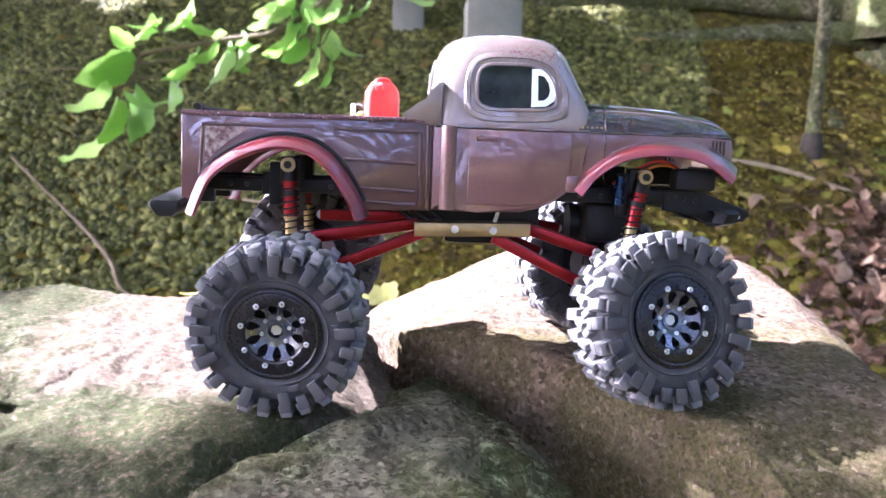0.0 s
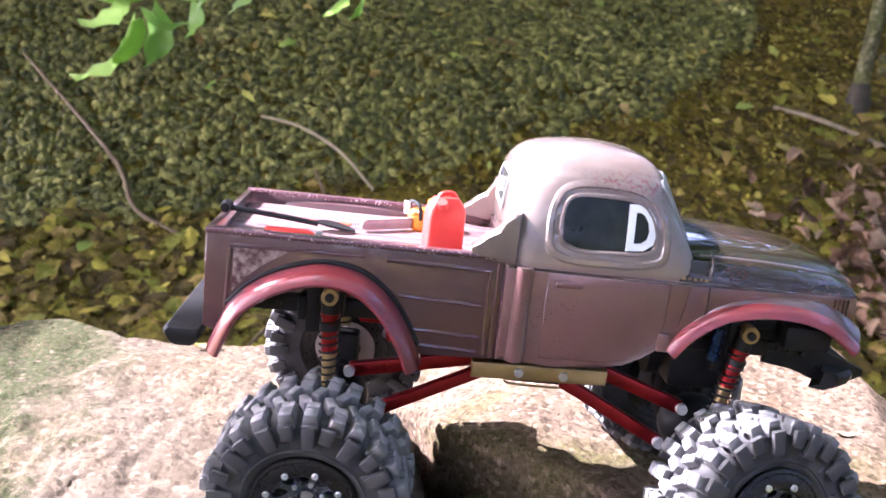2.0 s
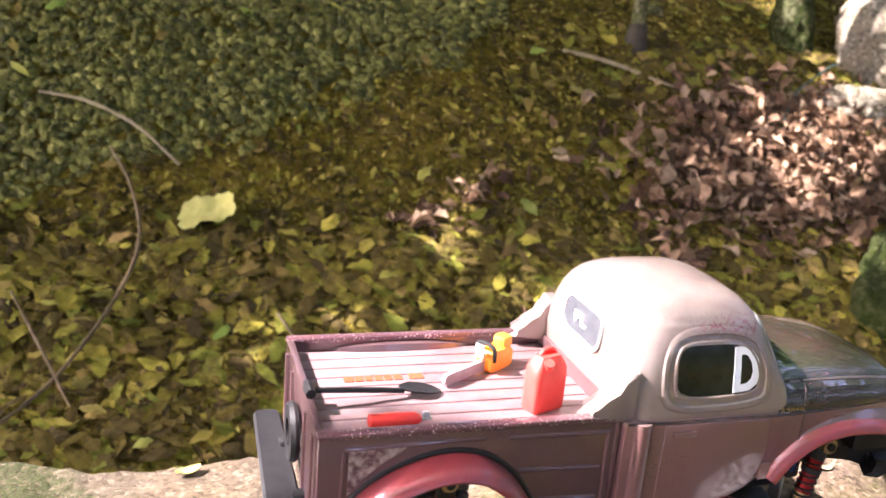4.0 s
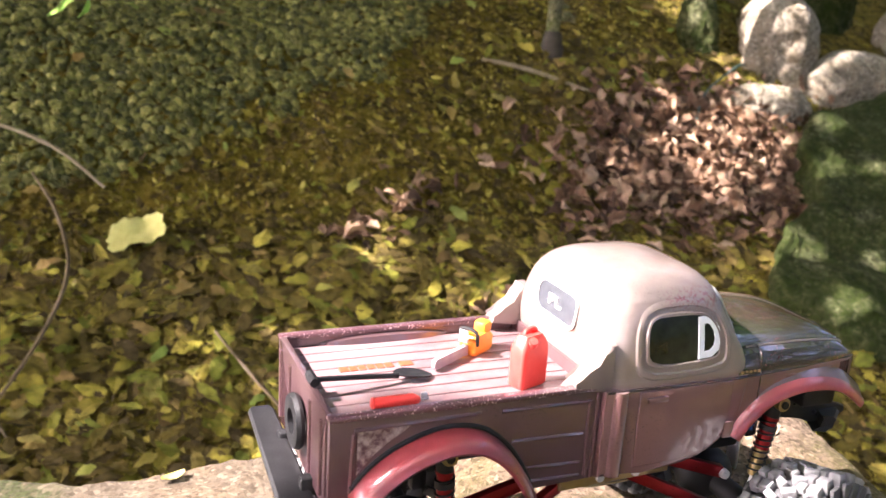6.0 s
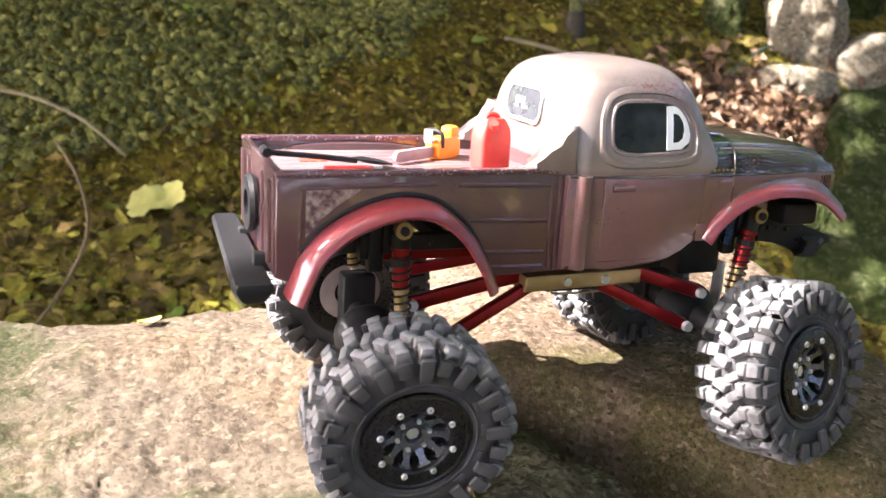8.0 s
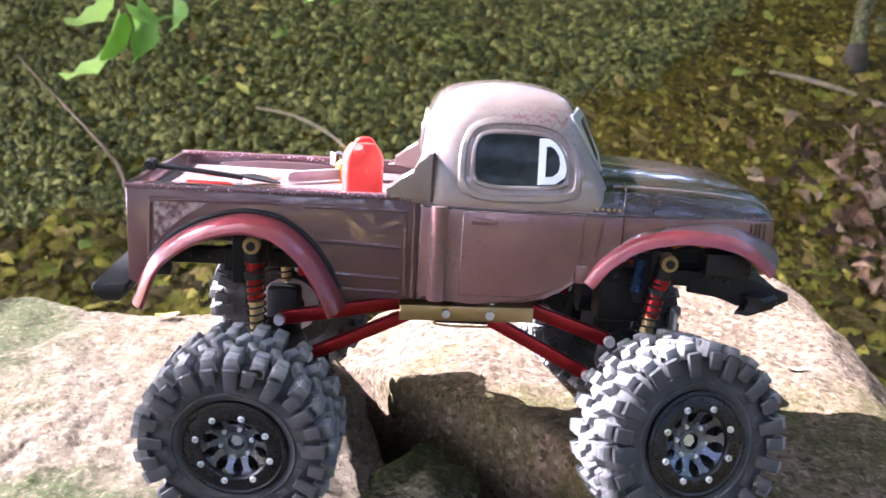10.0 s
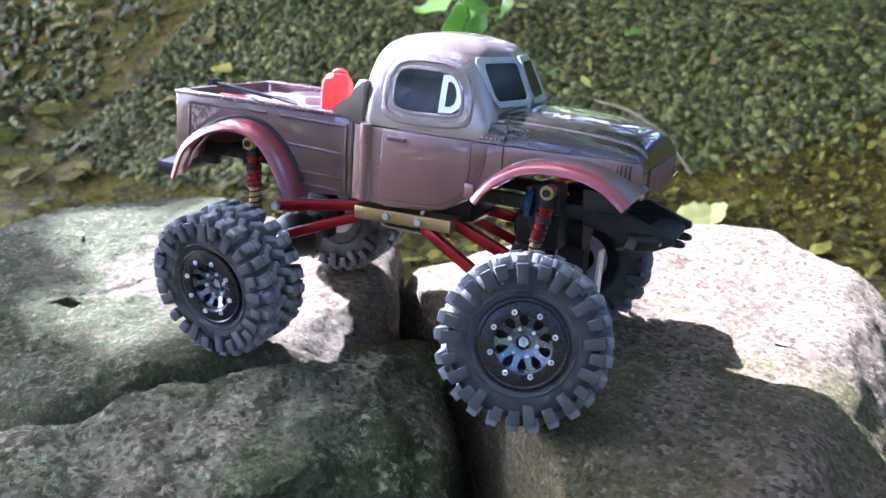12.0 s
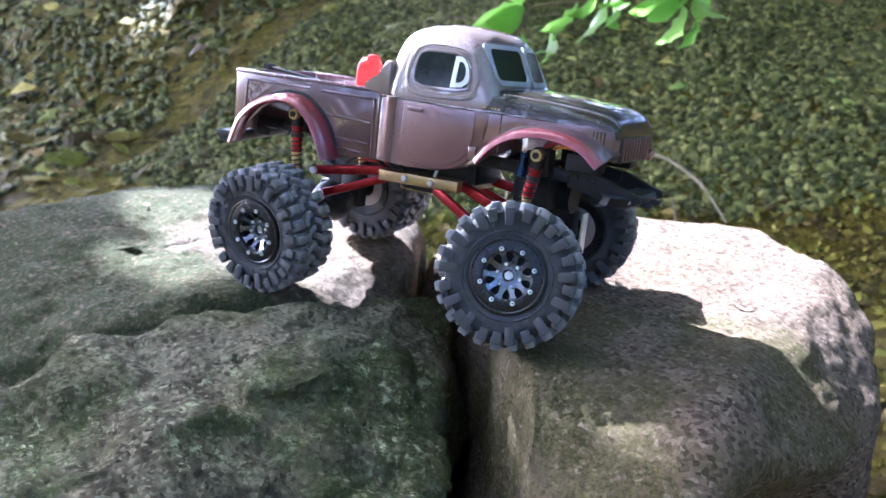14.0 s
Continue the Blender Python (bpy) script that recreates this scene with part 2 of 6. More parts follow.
SANDSTONE = rock_material("pale_sandstone", (0.200, 0.160, 0.118), (0.172, 0.136, 0.098), (0.13, 0.100, 0.070), (0.036, 0.052, 0.014), 0.60, mottle=0.36, speck=1.0, relief=0.75, moss_side=[("X", -0.138, -0.20, 0.29), ("Y", 0.35, 0.27, 0.36)])
# moss amount follows the sunlit edge, so it also paints the shaded side darker
BROWNSTONE = rock_material("brown_sandstone", (0.238, 0.176, 0.127), (0.202, 0.148, 0.104), (0.145, 0.105, 0.069), (0.095, 0.088, 0.030), 0.55, mottle=0.45, speck=1.4, relief=0.75, moss_side=[("Y", 0.41, 0.382, 0.12)])
LICHENSTONE = rock_material("lichened_stone", (0.24, 0.215, 0.14), (0.17, 0.15, 0.09), (0.09, 0.078, 0.045), (0.075, 0.095, 0.028), 0.44, lichen=0.55)
MOSSSTONE = rock_material("mossy_stone", (0.105, 0.105, 0.055), (0.042, 0.048, 0.015), (0.0182, 0.0221, 0.0065), (0.0182, 0.0299, 0.00325), 0.375, grain=250.0)
PALESTONE = rock_material("pale_boulder_stone", (0.3, 0.2625, 0.2025), (0.2475, 0.2137, 0.1613), (0.1425, 0.12, 0.08625), (0.06, 0.075, 0.0225), 0.60, grain=250.0, mottle=0.3)
SOIL = rock_material("damp_leafy_soil", (0.15, 0.112, 0.018), (0.09, 0.068, 0.011), (0.035, 0.026, 0.005), (0.12, 0.10, 0.010), 0.48, grain=150.0)
BARK = rock_material("grey_green_bark", (0.20, 0.185, 0.115), (0.13, 0.125, 0.07), (0.055, 0.048, 0.027), (0.08, 0.10, 0.027), 0.43, grain=180.0)
WOOD = surface("weathered_stick", (0.16, 0.12, 0.07), (0.30, 0.25, 0.16), 0.8, 0.0, 60, 400, 0.5, 0.001)
TWIG = surface("brown_twig", (0.07, 0.048, 0.022), (0.15, 0.105, 0.05), 0.7, 0.0, 60, 400, 0.5, 0.001)
COLLAR = surface("dark_root_collar", (0.022, 0.018, 0.012), (0.05, 0.04, 0.025), 0.85, 0.0, 60, 400, 0.5, 0.002)
CABLE = surface("teal_cable", (0.012, 0.04, 0.034), (0.022, 0.065, 0.054), 0.45, 0.0, 60, 400, 0.2, 0.001)
CONCRETE = surface("pale_concrete", (0.19, 0.19, 0.155), (0.28, 0.275, 0.23), 0.85, 0.0, 14, 200, 0.5, 0.002)
GRAVEL = varied("dark_gravel", [(0.0, (0.046, 0.04945, 0.01035)), (0.5, (0.115, 0.115, 0.023)), (0.9, (0.207, 0.1978, 0.046)), (1.0, (0.3105, 0.2875, 0.0805))], 0.75, True, 60.0)
LITTER = varied("fallen_leaves", [(0.0, (0.0585, 0.039, 0.0091)), (0.3, (0.104, 0.0728, 0.0117)), (0.55, (0.143, 0.1105, 0.013)), (0.75, (0.247, 0.208, 0.0208)), (0.88, (0.156, 0.1755, 0.0182)), (0.95, (0.286, 0.182, 0.0585)), (1.0, (0.468, 0.403, 0.052))], 0.85, True, 90.0, 0.12)
LEAF_SINGLE = varied("fallen_leaf", [(0.0, (0.16, 0.10, 0.03)), (0.25, (0.28, 0.19, 0.05)), (0.5, (0.42, 0.35, 0.06)), (0.72, (0.52, 0.48, 0.10)), (0.88, (0.24, 0.36, 0.06)), (1.0, (0.36, 0.24, 0.08))], 0.6, False, 120.0, 0.2)
CRUMBS = varied("leaf_crumbs", [(0.0, (0.03125, 0.02125, 0.005)), (0.35, (0.1063, 0.075, 0.01125)), (0.65, (0.2, 0.1525, 0.01875)), (0.88, (0.2875, 0.2375, 0.0275)), (1.0, (0.425, 0.3625, 0.075))], 0.8, True, 60.0)
DRY_LEAF = varied("dry_tan_leaf", [(0.0, (0.05, 0.025, 0.012)), (0.35, (0.14, 0.075, 0.040)), (0.7, (0.28, 0.165, 0.098)), (1.0, (0.46, 0.32, 0.21))], 0.7, True, 90.0, 0.1)
YELLOW_LEAF = surface("yellow_leaf", (0.40, 0.37, 0.09), (0.56, 0.52, 0.17), 0.6, 0.0, 60, 300, 0.4, 0.001)
GREEN_LEAF = varied("beech_leaf", [(0.0, (0.25, 0.5, 0.075)), (0.5, (0.3375, 0.6, 0.1125)), (1.0, (0.475, 0.7, 0.2))], 0.3, False, 90.0, 0.5)
CROWN_LEAF = varied("crown_leaf", [(0.0, (0.05, 0.12, 0.02)), (1.0, (0.10, 0.20, 0.03))], 0.5, True, 20.0, 0.25)


# ---- building helpers ----
def finish(ob, bm, material, smooth=True):
    bmesh.ops.recalc_face_normals(bm, faces=bm.faces)
    bm.to_mesh(ob.data)
    bm.free()
    ob.data.materials.append(material)
    if smooth:
        ob.data.shade_smooth()
        ob.data.set_sharp_from_angle(angle=radians(38))
    return ob


def part(name, bm, material, parent, label="", smooth=True):
    ob = finish(new(name, bpy.data.meshes.new(name)), bm, material, smooth)
    ob.parent = parent
    return tagged(ob, label)


def thing(name, label, category, m=None, group="", kind=""):
    e = new(name)
    e.empty_display_size = 0.01
    if m is not None:
        e.matrix_world = m
    return tagged(e, label, category, group, kind)


def solid(name, bm, material, label, category, m=None, group="", kind="", smooth=True):
    ob = finish(new(name, bpy.data.meshes.new(name)), bm, material, smooth)
    if m is not None:
        ob.matrix_world = m
    return tagged(ob, label, category, group, kind)


def box(bm, lo, hi, bevel=0.0, m=None):
    """A box between two corners, with rounded edges."""
    c, s = [(a + b) / 2 for a, b in zip(lo, hi)], [b - a for a, b in zip(lo, hi)]
    made = bmesh.ops.create_cube(bm, size=1, matrix=(m or Matrix()) @ Matrix.Translation(c) @ Matrix.Diagonal((*s, 1)))
    if bevel:
        edges = list({e for v in made["verts"] for e in v.link_edges})
        bmesh.ops.bevel(bm, geom=edges, offset=bevel, segments=2, affect="EDGES", profile=0.5)


def rod(bm, p, q, r0, r1=None, seg=12):
    """A round bar from p to q."""
    p, q = Vector(p), Vector(q)
    d = q - p
    m = Matrix.Translation((p + q) / 2) @ d.to_track_quat("Z", "Y").to_matrix().to_4x4()
    bmesh.ops.create_cone(bm, cap_ends=True, segments=seg, radius1=r0, radius2=r0 if r1 is None else r1, depth=d.length, matrix=m)


def loft(bm, rings, closed=True, caps=True):
    """A skin over rings with equal numbers of points."""
    vs = [[bm.verts.new(p) for p in ring] for ring in rings]
    n = len(vs[0])
    for a, b in zip(vs, vs[1:]):
        for i in range(n if closed else n - 1):
            bm.faces.new((a[i], a[(i + 1) % n], b[(i + 1) % n], b[i]))
    if caps and closed:
        bm.faces.new(vs[0])
        bm.faces.new(vs[-1])
    return vs


def lathe(bm, profile, seg=48, m=None):
    """A closed profile of (radius, along) turned round the local y axis."""
    m = m or Matrix()
    rings = []
    for i in range(seg):
        a = 2 * math.pi * i / seg
        rings.append([m @ Vector((r * math.cos(a), y, r * math.sin(a))) for r, y in profile])
    rings.append(rings[0])
    vs = [[bm.verts.new(p) for p in ring] for ring in rings[:-1]]
    vs.append(vs[0])
    n = len(profile)
    for a, b in zip(vs, vs[1:]):
        for i in range(n):
            bm.faces.new((a[i], a[(i + 1) % n], b[(i + 1) % n], b[i]))


def plate(bm, outline, y0, y1, bevel=0.0):
    """An outline in x and z, as thick as from y0 to y1."""
    a, b = [bm.verts.new((x, y0, z)) for x, z in outline], [bm.verts.new((x, y1, z)) for x, z in outline]
    n = len(outline)
    faces = [bm.faces.new(a), bm.faces.new(b)]
    faces += [bm.faces.new((a[i], a[(i + 1) % n], b[(i + 1) % n], b[i])) for i in range(n)]
    if bevel:
        edges = [e for f in faces[:2] for e in f.edges]
        bmesh.ops.bevel(bm, geom=edges, offset=bevel, segments=2, affect="EDGES", profile=0.5)


def mm(points):
    return [tuple(v * 0.001 for v in p) for p in points]


def smooth_line(points, n):
    """n + 1 points along a smooth curve through the given ones."""
    pts = [Vector(p) for p in points]
    pts = [2 * pts[0] - pts[1]] + pts + [2 * pts[-1] - pts[-2]]
    out, spans = [], len(pts) - 3
    for k in range(n + 1):
        u = k / n * spans
        i = min(int(u), spans - 1)
        t = u - i
        a, b, c, d = pts[i:i + 4]
        out.append(0.5 * ((2 * b) + (c - a) * t + (2 * a - 5 * b + 4 * c - d) * t * t + (3 * b - a - 3 * c + d) * t ** 3))
    return out


def tube(bm, points, radii, seg=8, n=None):
    """A round tube along a smooth curve, with a radius that runs from the first to the last given."""
    line = smooth_line(points, n or 4 * len(points))
    rings = []
    for k, p in enumerate(line):
        d = (line[min(k + 1, len(line) - 1)] - line[max(k - 1, 0)]).normalized()
        q = d.to_track_quat("Z", "Y")
        u = k / (len(line) - 1) * (len(radii) - 1)
        i = min(int(u), len(radii) - 2)
        r = radii[i] + (radii[i + 1] - radii[i]) * (u - i)
        rings.append([p + q @ Vector((r * math.cos(2 * math.pi * j / seg), r * math.sin(2 * math.pi * j / seg), 0)) for j in range(seg)])
    loft(bm, rings)


def rounded(x0, x1, y0, y1, r, n=6, fore=None):
    """The outline of a rectangle with round corners; fore: another radius for those at x1."""
    out, back = [], r
    g = r if fore is None else fore
    for cx, cy, a, r in ((x1 - g, y1 - g, 0, g), (x0 + r, y1 - r, 90, r), (x0 + back, y0 + back, 180, back), (x1 - g, y0 + g, 270, g)):
        for k in range(n + 1):
            t = radians(a + 90 * k / n)
            out.append((cx + r * math.cos(t), cy + r * math.sin(t)))
    return out


# ---- ground and rocks ----
GROUND_Y = [-40, -3, 0, 0.7, 1.24, 1.38, 1.6, 1.8, 1.95, 2.2, 2.7, 3.5, 6, 15, 60]
GROUND_Z = [-0.6, -0.3, -0.15, -0.03, 0.135, 0.205, 0.30, 0.47, 0.585, 0.71, 0.98, 1.27, 1.9, 3.2, 8.0]


def ground_z(x, y):
    """Height of the sloping forest floor."""
    z = float(np.interp(y, GROUND_Y, GROUND_Z)) - 0.02 * min(max(x, -2), 2)
    return z + 0.022 * noise.noise(Vector((x * 2.1, y * 2.1, 0.3))) + 0.008 * noise.noise(Vector((x * 9, y * 9, 1.7)))


def build_ground():
    xs = sorted({round(v, 4) for v in [*np.linspace(-1.6, 2.2, 150), *np.linspace(-60, -1.6, 24), *np.linspace(2.2, 60, 24)]})
    ys = sorted({round(v, 4) for v in [*np.linspace(0.6, 3.2, 110), *np.linspace(-40, 0.6, 18), *np.linspace(3.2, 60, 24)]})
    verts = [(x, y, ground_z(x, y)) for y in ys for x in xs]
    n = len(xs)
    faces = [(j * n + i, j * n + i + 1, (j + 1) * n + i + 1, (j + 1) * n + i) for j in range(len(ys) - 1) for i in range(n - 1)]
    me = bpy.data.meshes.new("ground")
    me.from_pydata(verts, [], faces)
    me.materials.append(SOIL)
    me.shade_smooth()
    return tagged(new("ground", me), "dark damp forest floor sloping up behind the rocks", "ground", kind="structure")


build_ground()


def inside(outline, x, y):
    hit = False
    for (x0, y0), (x1, y1) in zip(outline, outline[1:] + outline[:1]):
        if (y0 > y) != (y1 > y) and x < (x1 - x0) * (y - y0) / (y1 - y0) + x0:
            hit = not hit
    return hit


def reach(outline, cx, cy, a):
    """How far the outline lies from its middle in the direction a."""
    dx, dy, best = math.cos(a), math.sin(a), 0.0
    for (x0, y0), (x1, y1) in zip(outline, outline[1:] + outline[:1]):
        ex, ey = x1 - x0, y1 - y0
        den = dx * ey - dy * ex
        if abs(den) < 1e-9:
            continue
        t = ((x0 - cx) * ey - (y0 - cy) * ex) / den
        u = ((x0 - cx) * dy - (y0 - cy) * dx) / den
        if t > 0 and -1e-6 <= u <= 1 + 1e-6:
            best = max(best, t)
    return best


def rock(name, outline, top, bottom, material, label, edge=0.02, flare=0.15, rough=0.006, seed=0.0, angles=230, rings=64, group="", jag=0.0, hollow=None):
    """A boulder: an uneven top over a free outline, a worn round shoulder and broken sides."""
    cx, cy = (sum(p[i] for p in outline) / len(outline) for i in (0, 1))
    rad = [reach(outline, cx, cy, 2 * math.pi * k / angles) for k in range(angles)]
    rad = [(rad[k - 1] + 2 * rad[k] + rad[(k + 1) % angles]) / 4 for k in range(angles)]
    verts, faces = [(cx, cy, top(cx, cy))], []

    def push(x, y, z, amount):
        v = Vector((x, y, z + seed))
        d = noise.noise_vector(v * 9) * 1.0 + noise.noise_vector(v * 26) * 0.45 + noise.noise_vector(v * 75) * 0.36 + noise.noise_vector(v * 190) * 0.26
        if jag:
            hard = noise.turbulence_vector(v * 14, 4, True) - Vector((0.35, 0.35, 0.35))
            d = d + hard * (jag / rough) * min(1.0, amount / rough)
        verts.append((x + d.x * amount, y + d.y * amount, z + d.z * amount * 0.7))

    side = 26
    for r in range(1, rings + side + 1):
        for k in range(angles):
            a = 2 * math.pi * k / angles
            c, s = math.cos(a), math.sin(a)
            if r <= rings:
                f = (r / rings) ** 0.8
                d = rad[k] * f
                gap = rad[k] - d
                drop = edge * (1 - math.sqrt(max(0.0, 1 - (1 - gap / edge) ** 2))) if gap < edge else 0.0
                push(cx + c * d, cy + s * d, top(cx + c * d, cy + s * d) - drop, rough)
            else:
                u = (r - rings) / side
                x0, y0 = cx + c * rad[k], cy + s * rad[k]
                z0 = top(x0, y0) - edge
                out = rad[k] + flare * (u ** 1.3) * (z0 - bottom)
                if hollow:
                    lean = max(0.0, 1 - abs((math.degrees(a) - hollow[0] + 180) % 360 - 180) / hollow[1])
                    drop = u * (z0 - bottom)
                    out -= min(1.0, 2.5 * lean) * 0.11 * min(1.0, max(0.0, drop - 0.012) / 0.06)
                push(cx + c * out, cy + s * out, z0 + (bottom - z0) * u, rough * 1.8)
    faces += [(0, 1 + k, 1 + (k + 1) % angles) for k in range(angles)]
    for r in range(rings + side - 1):
        o = 1 + r * angles
        faces += [(o + k, o + angles + k, o + angles + (k + 1) % angles, o + (k + 1) % angles) for k in range(angles)]
    faces.append(tuple(range(1 + (rings + side - 1) * angles, 1 + (rings + side) * angles)))
    me = bpy.data.meshes.new(name)
    me.from_pydata(verts, [], faces)
    me.materials.append(material)
    me.shade_smooth()
    return tagged(new(name, me), label, "rock", group)


def lerp(v, a, b, p, q):
    """p at v = a, q at v = b, smooth between, level outside."""
    t = min(max((v - a) / (b - a), 0), 1)
    return p + (q - p) * t * t * (3 - 2 * t)


def top_left(x, y):
    z = 0.4505 + 0.11 * (y - 0.32) + 0.02 * min(0.0, x + 0.2)
    z -= 1.1 * max(0, 0.262 - y) ** 1.5 * 2 + 0.25 * max(0, 0.30 - y)
    z -= 0.8 * max(0, y - 0.46)
    z -= lerp(x, -0.045, 0.0, 0, 0.014)
    z += 0.008 * math.exp(-((x + 0.06) / 0.05) ** 2 - ((y - 0.405) / 0.035) ** 2)
    z -= lerp(x, -0.26, -0.38, 0, 0.06)
    return z


def top_right(x, y):
    z = 0.459 + 0.16 * (y - 0.335)
    z -= 0.50 * max(0, 0.300 - y)
    z -= lerp(x, 0.05, -0.05, 0, 0.030) * lerp(y, 0.40, 0.46, 0.5, 1.0)
    z -= lerp(x, 0.165, 0.235, 0, 0.042)
    return z


rock("boulder", [(-0.002, 0.340), (-0.008, 0.368), (-0.026, 0.402), (-0.056, 0.455), (-0.08, 0.492), (-0.15, 0.50), (-0.22, 0.470), (-0.29, 0.39), (-0.36, 0.26), (-0.40, 0.10), (-0.33, 0.04), (-0.2, 0.10), (-0.15, 0.20), (-0.095, 0.248), (-0.066, 0.288), (-0.032, 0.315)],
     top_left, -0.12, SANDSTONE, "pale sandstone boulder with patches of green moss under the rear wheels", 0.014, 0.10, 0.007, 3.0, jag=0.004)
rock("boulder", [(-0.060, 0.470), (-0.034, 0.432), (-0.012, 0.400), (0.014, 0.388), (0.038, 0.370), (0.056, 0.349), (0.075, 0.326), (0.094, 0.304), (0.108, 0.288), (0.121, 0.264), (0.132, 0.247), (0.156, 0.256), (0.178, 0.270), (0.199, 0.322), (0.211, 0.37), (0.216, 0.43), (0.200, 0.49), (0.12, 0.545), (0.04, 0.525), (-0.03, 0.505)],
     top_right, -0.12, BROWNSTONE, "brown sandstone boulder with a flat sunlit top under the front wheels", 0.005, 0.02, 0.0045, 7.0, jag=0.004, hollow=(-18, 44))
rock("boulder", [(-0.095, 0.235), (-0.062, 0.290), (-0.035, 0.325), (-0.020, 0.362), (-0.006, 0.388), (0.012, 0.378), (0.026, 0.358), (0.038, 0.334), (0.056, 0.310), (0.080, 0.288), (0.104, 0.262), (0.112, 0.22), (0.09, 0.17), (-0.03, 0.15), (-0.09, 0.18)],
     lambda x, y: 0.446 + 0.03 * (y - 0.33) - 0.28 * max(0, 0.285 - y) - 0.5 * max(0, x) - 0.05 * max(0, x + 0.03), -0.12, LICHENSTONE, "dark mossy boulder crusted with pale green lichen", 0.010, 0.10, 0.007, 11.0, jag=0.015)
rock("boulder", [(-0.36, 0.16), (-0.24, 0.225), (-0.12, 0.235), (-0.06, 0.20), (-0.02, 0.14), (-0.05, -0.06), (-0.3, -0.06)],
     lambda x, y: 0.395 - 0.35 * max(0, 0.2 - y), -0.15, LICHENSTONE, "shaded mossy boulder low in front of the sandstone", 0.03, 0.2, 0.01, 23.0, jag=0.02)
rock("boulder", [(0.20, 0.33), (0.25, 0.40), (0.34, 0.42), (0.42, 0.30), (0.38, 0.12), (0.26, 0.06), (0.15, 0.12), (0.17, 0.22)],
     lambda x, y: 0.315 - 0.1 * max(0, x - 0.3), -0.15, BROWNSTONE, "dark brown boulder in shade below the flat one", 0.03, 0.2, 0.01, 29.0)

# mossy slab and loose boulders further back
rock("mossy_slab", [(0.945, 1.33), (0.96, 1.375), (1.08, 1.475), (1.213, 1.545), (1.255, 1.68), (1.35, 1.76), (1.70, 1.86), (1.95, 1.6), (1.7, 1.3), (1.35, 1.15), (1.05, 1.20)],
     lambda x, y: 0.262 + 0.62 * (y - 1.4) + 0.03 * noise.noise(Vector((x * 6, y * 6, 4))), 0.0, MOSSSTONE, "large green mossy rock slab dappled with sunlight", 0.03, 0.12, 0.012, 31.0)
for (bx, by, bw, bd, bh, mat, seed) in ((1.40, 1.97, 0.115, 0.08, 0.17, PALESTONE, 1), (1.28, 1.84, 0.13, 0.06, 0.055, PALESTONE, 2), (1.60, 1.90, 0.165, 0.07, 0.09, PALESTONE, 3), (1.22, 2.05, 0.05, 0.05, 0.14, MOSSSTONE, 4), (1.98, 2.08, 0.14, 0.12, 0.12, PALESTONE, 5), (1.72, 2.25, 0.14, 0.12, 0.14, MOSSSTONE, 6)):
    rng = random.Random(seed)
    ring = [(bx + bw * math.cos(a) * rng.uniform(0.8, 1.1), by + bd * math.sin(a) * rng.uniform(0.8, 1.1)) for a in [k * math.pi / 4.5 for k in range(9)]]
    base = ground_z(bx, by)
    rock("boulder", ring, lambda x, y, b=base, h=bh, ox=bx, oy=by, w=bw: b + h - 0.35 * h * ((x - ox) / w) ** 2 + 0.2 * (y - oy), base - 0.12, mat,
         "pale boulder dappled with leaf shadow in a loose rock pile" if mat is PALESTONE else "mossy green boulder in a loose rock pile", 0.06, 0.05, 0.009, seed * 5.0, 90, 24, "rock pile")


# ---- scraps lying on the rocks ----
def scrap(x, y, z, size, yaw, colour, label):
    """A small curled leaf or flake lying on stone."""
    bm = bmesh.new()
    rows = [[bm.verts.new((size * (u - 0.5), size * 0.24 * w * math.sin(math.pi * (0.08 + 0.84 * u)) , size * (0.10 * (2 * u - 1) ** 2 + 0.06 * w * w) + d)) for w in (-1, 0, 1)] for u in (0, 0.25, 0.5, 0.75, 1) for d in (0.0, 0.0004)]
    for k in range(0, 8, 2):
        for j in (0, 1):
            bm.faces.new((rows[k][j], rows[k][j + 1], rows[k + 2][j + 1], rows[k + 2][j]))
            bm.faces.new((rows[k + 1][j], rows[k + 1][j + 1], rows[k + 3][j + 1], rows[k + 3][j]))
    solid("leaf_scrap", bm, colour, label, "leaf", Matrix.Translation((x, y, z)) @ pose(0, 0, 0, 0, 0, yaw), "leaf scraps")


for x, y, z, size, yaw, mat in ((-0.127, 0.454, 0.4662, 0.011, 25, YELLOW_LEAF), (-0.148, 0.41, 0.4612, 0.012, 20, YELLOW_LEAF), (-0.185, 0.33, 0.453, 0.009, 80, WOOD), (-0.215, 0.37, 0.457, 0.008, 140, YELLOW_LEAF), (0.151, 0.415, 0.4722, 0.008, 10, WOOD), (0.135, 0.30, 0.4525, 0.006, 50, WOOD), (0.16, 0.32, 0.4565, 0.005, 100, YELLOW_LEAF)):
    scrap(x, y, z, size, yaw, mat, "small dry leaf scrap on bare stone")


# ---- the truck ----
TRUCK_M = pose(0.0124, 0.355, 0.4855, 1.3, 0, 2.5)
truck = thing("toy_truck", "model pickup truck in worn mauve and maroon lacquer on huge tyres", "model truck", TRUCK_M)
CAB = [(66, -17.5, 38.0, 33.8, 7), (70, -18.2, 39.6, 33.6, 8), (76, -18.8, 37.0, 32.7, 9), (82, -18.7, 33.4, 31.6, 10), (87, -18.2, 31.0, 30.4, 11),
       (91, -17.3, 29.2, 29.2, 12), (94, -16.0, 28.0, 27.8, 12.5), (96.5, -14.2, 27.0, 25.6, 12.5), (98.5, -11.8, 25.4, 22.4, 12), (100, -8.5, 22.8, 18.5, 11), (101.2, -3.5, 17.0, 13.0, 9.5), (101.9, 2.0, 11.0, 8.0, 4.4)]


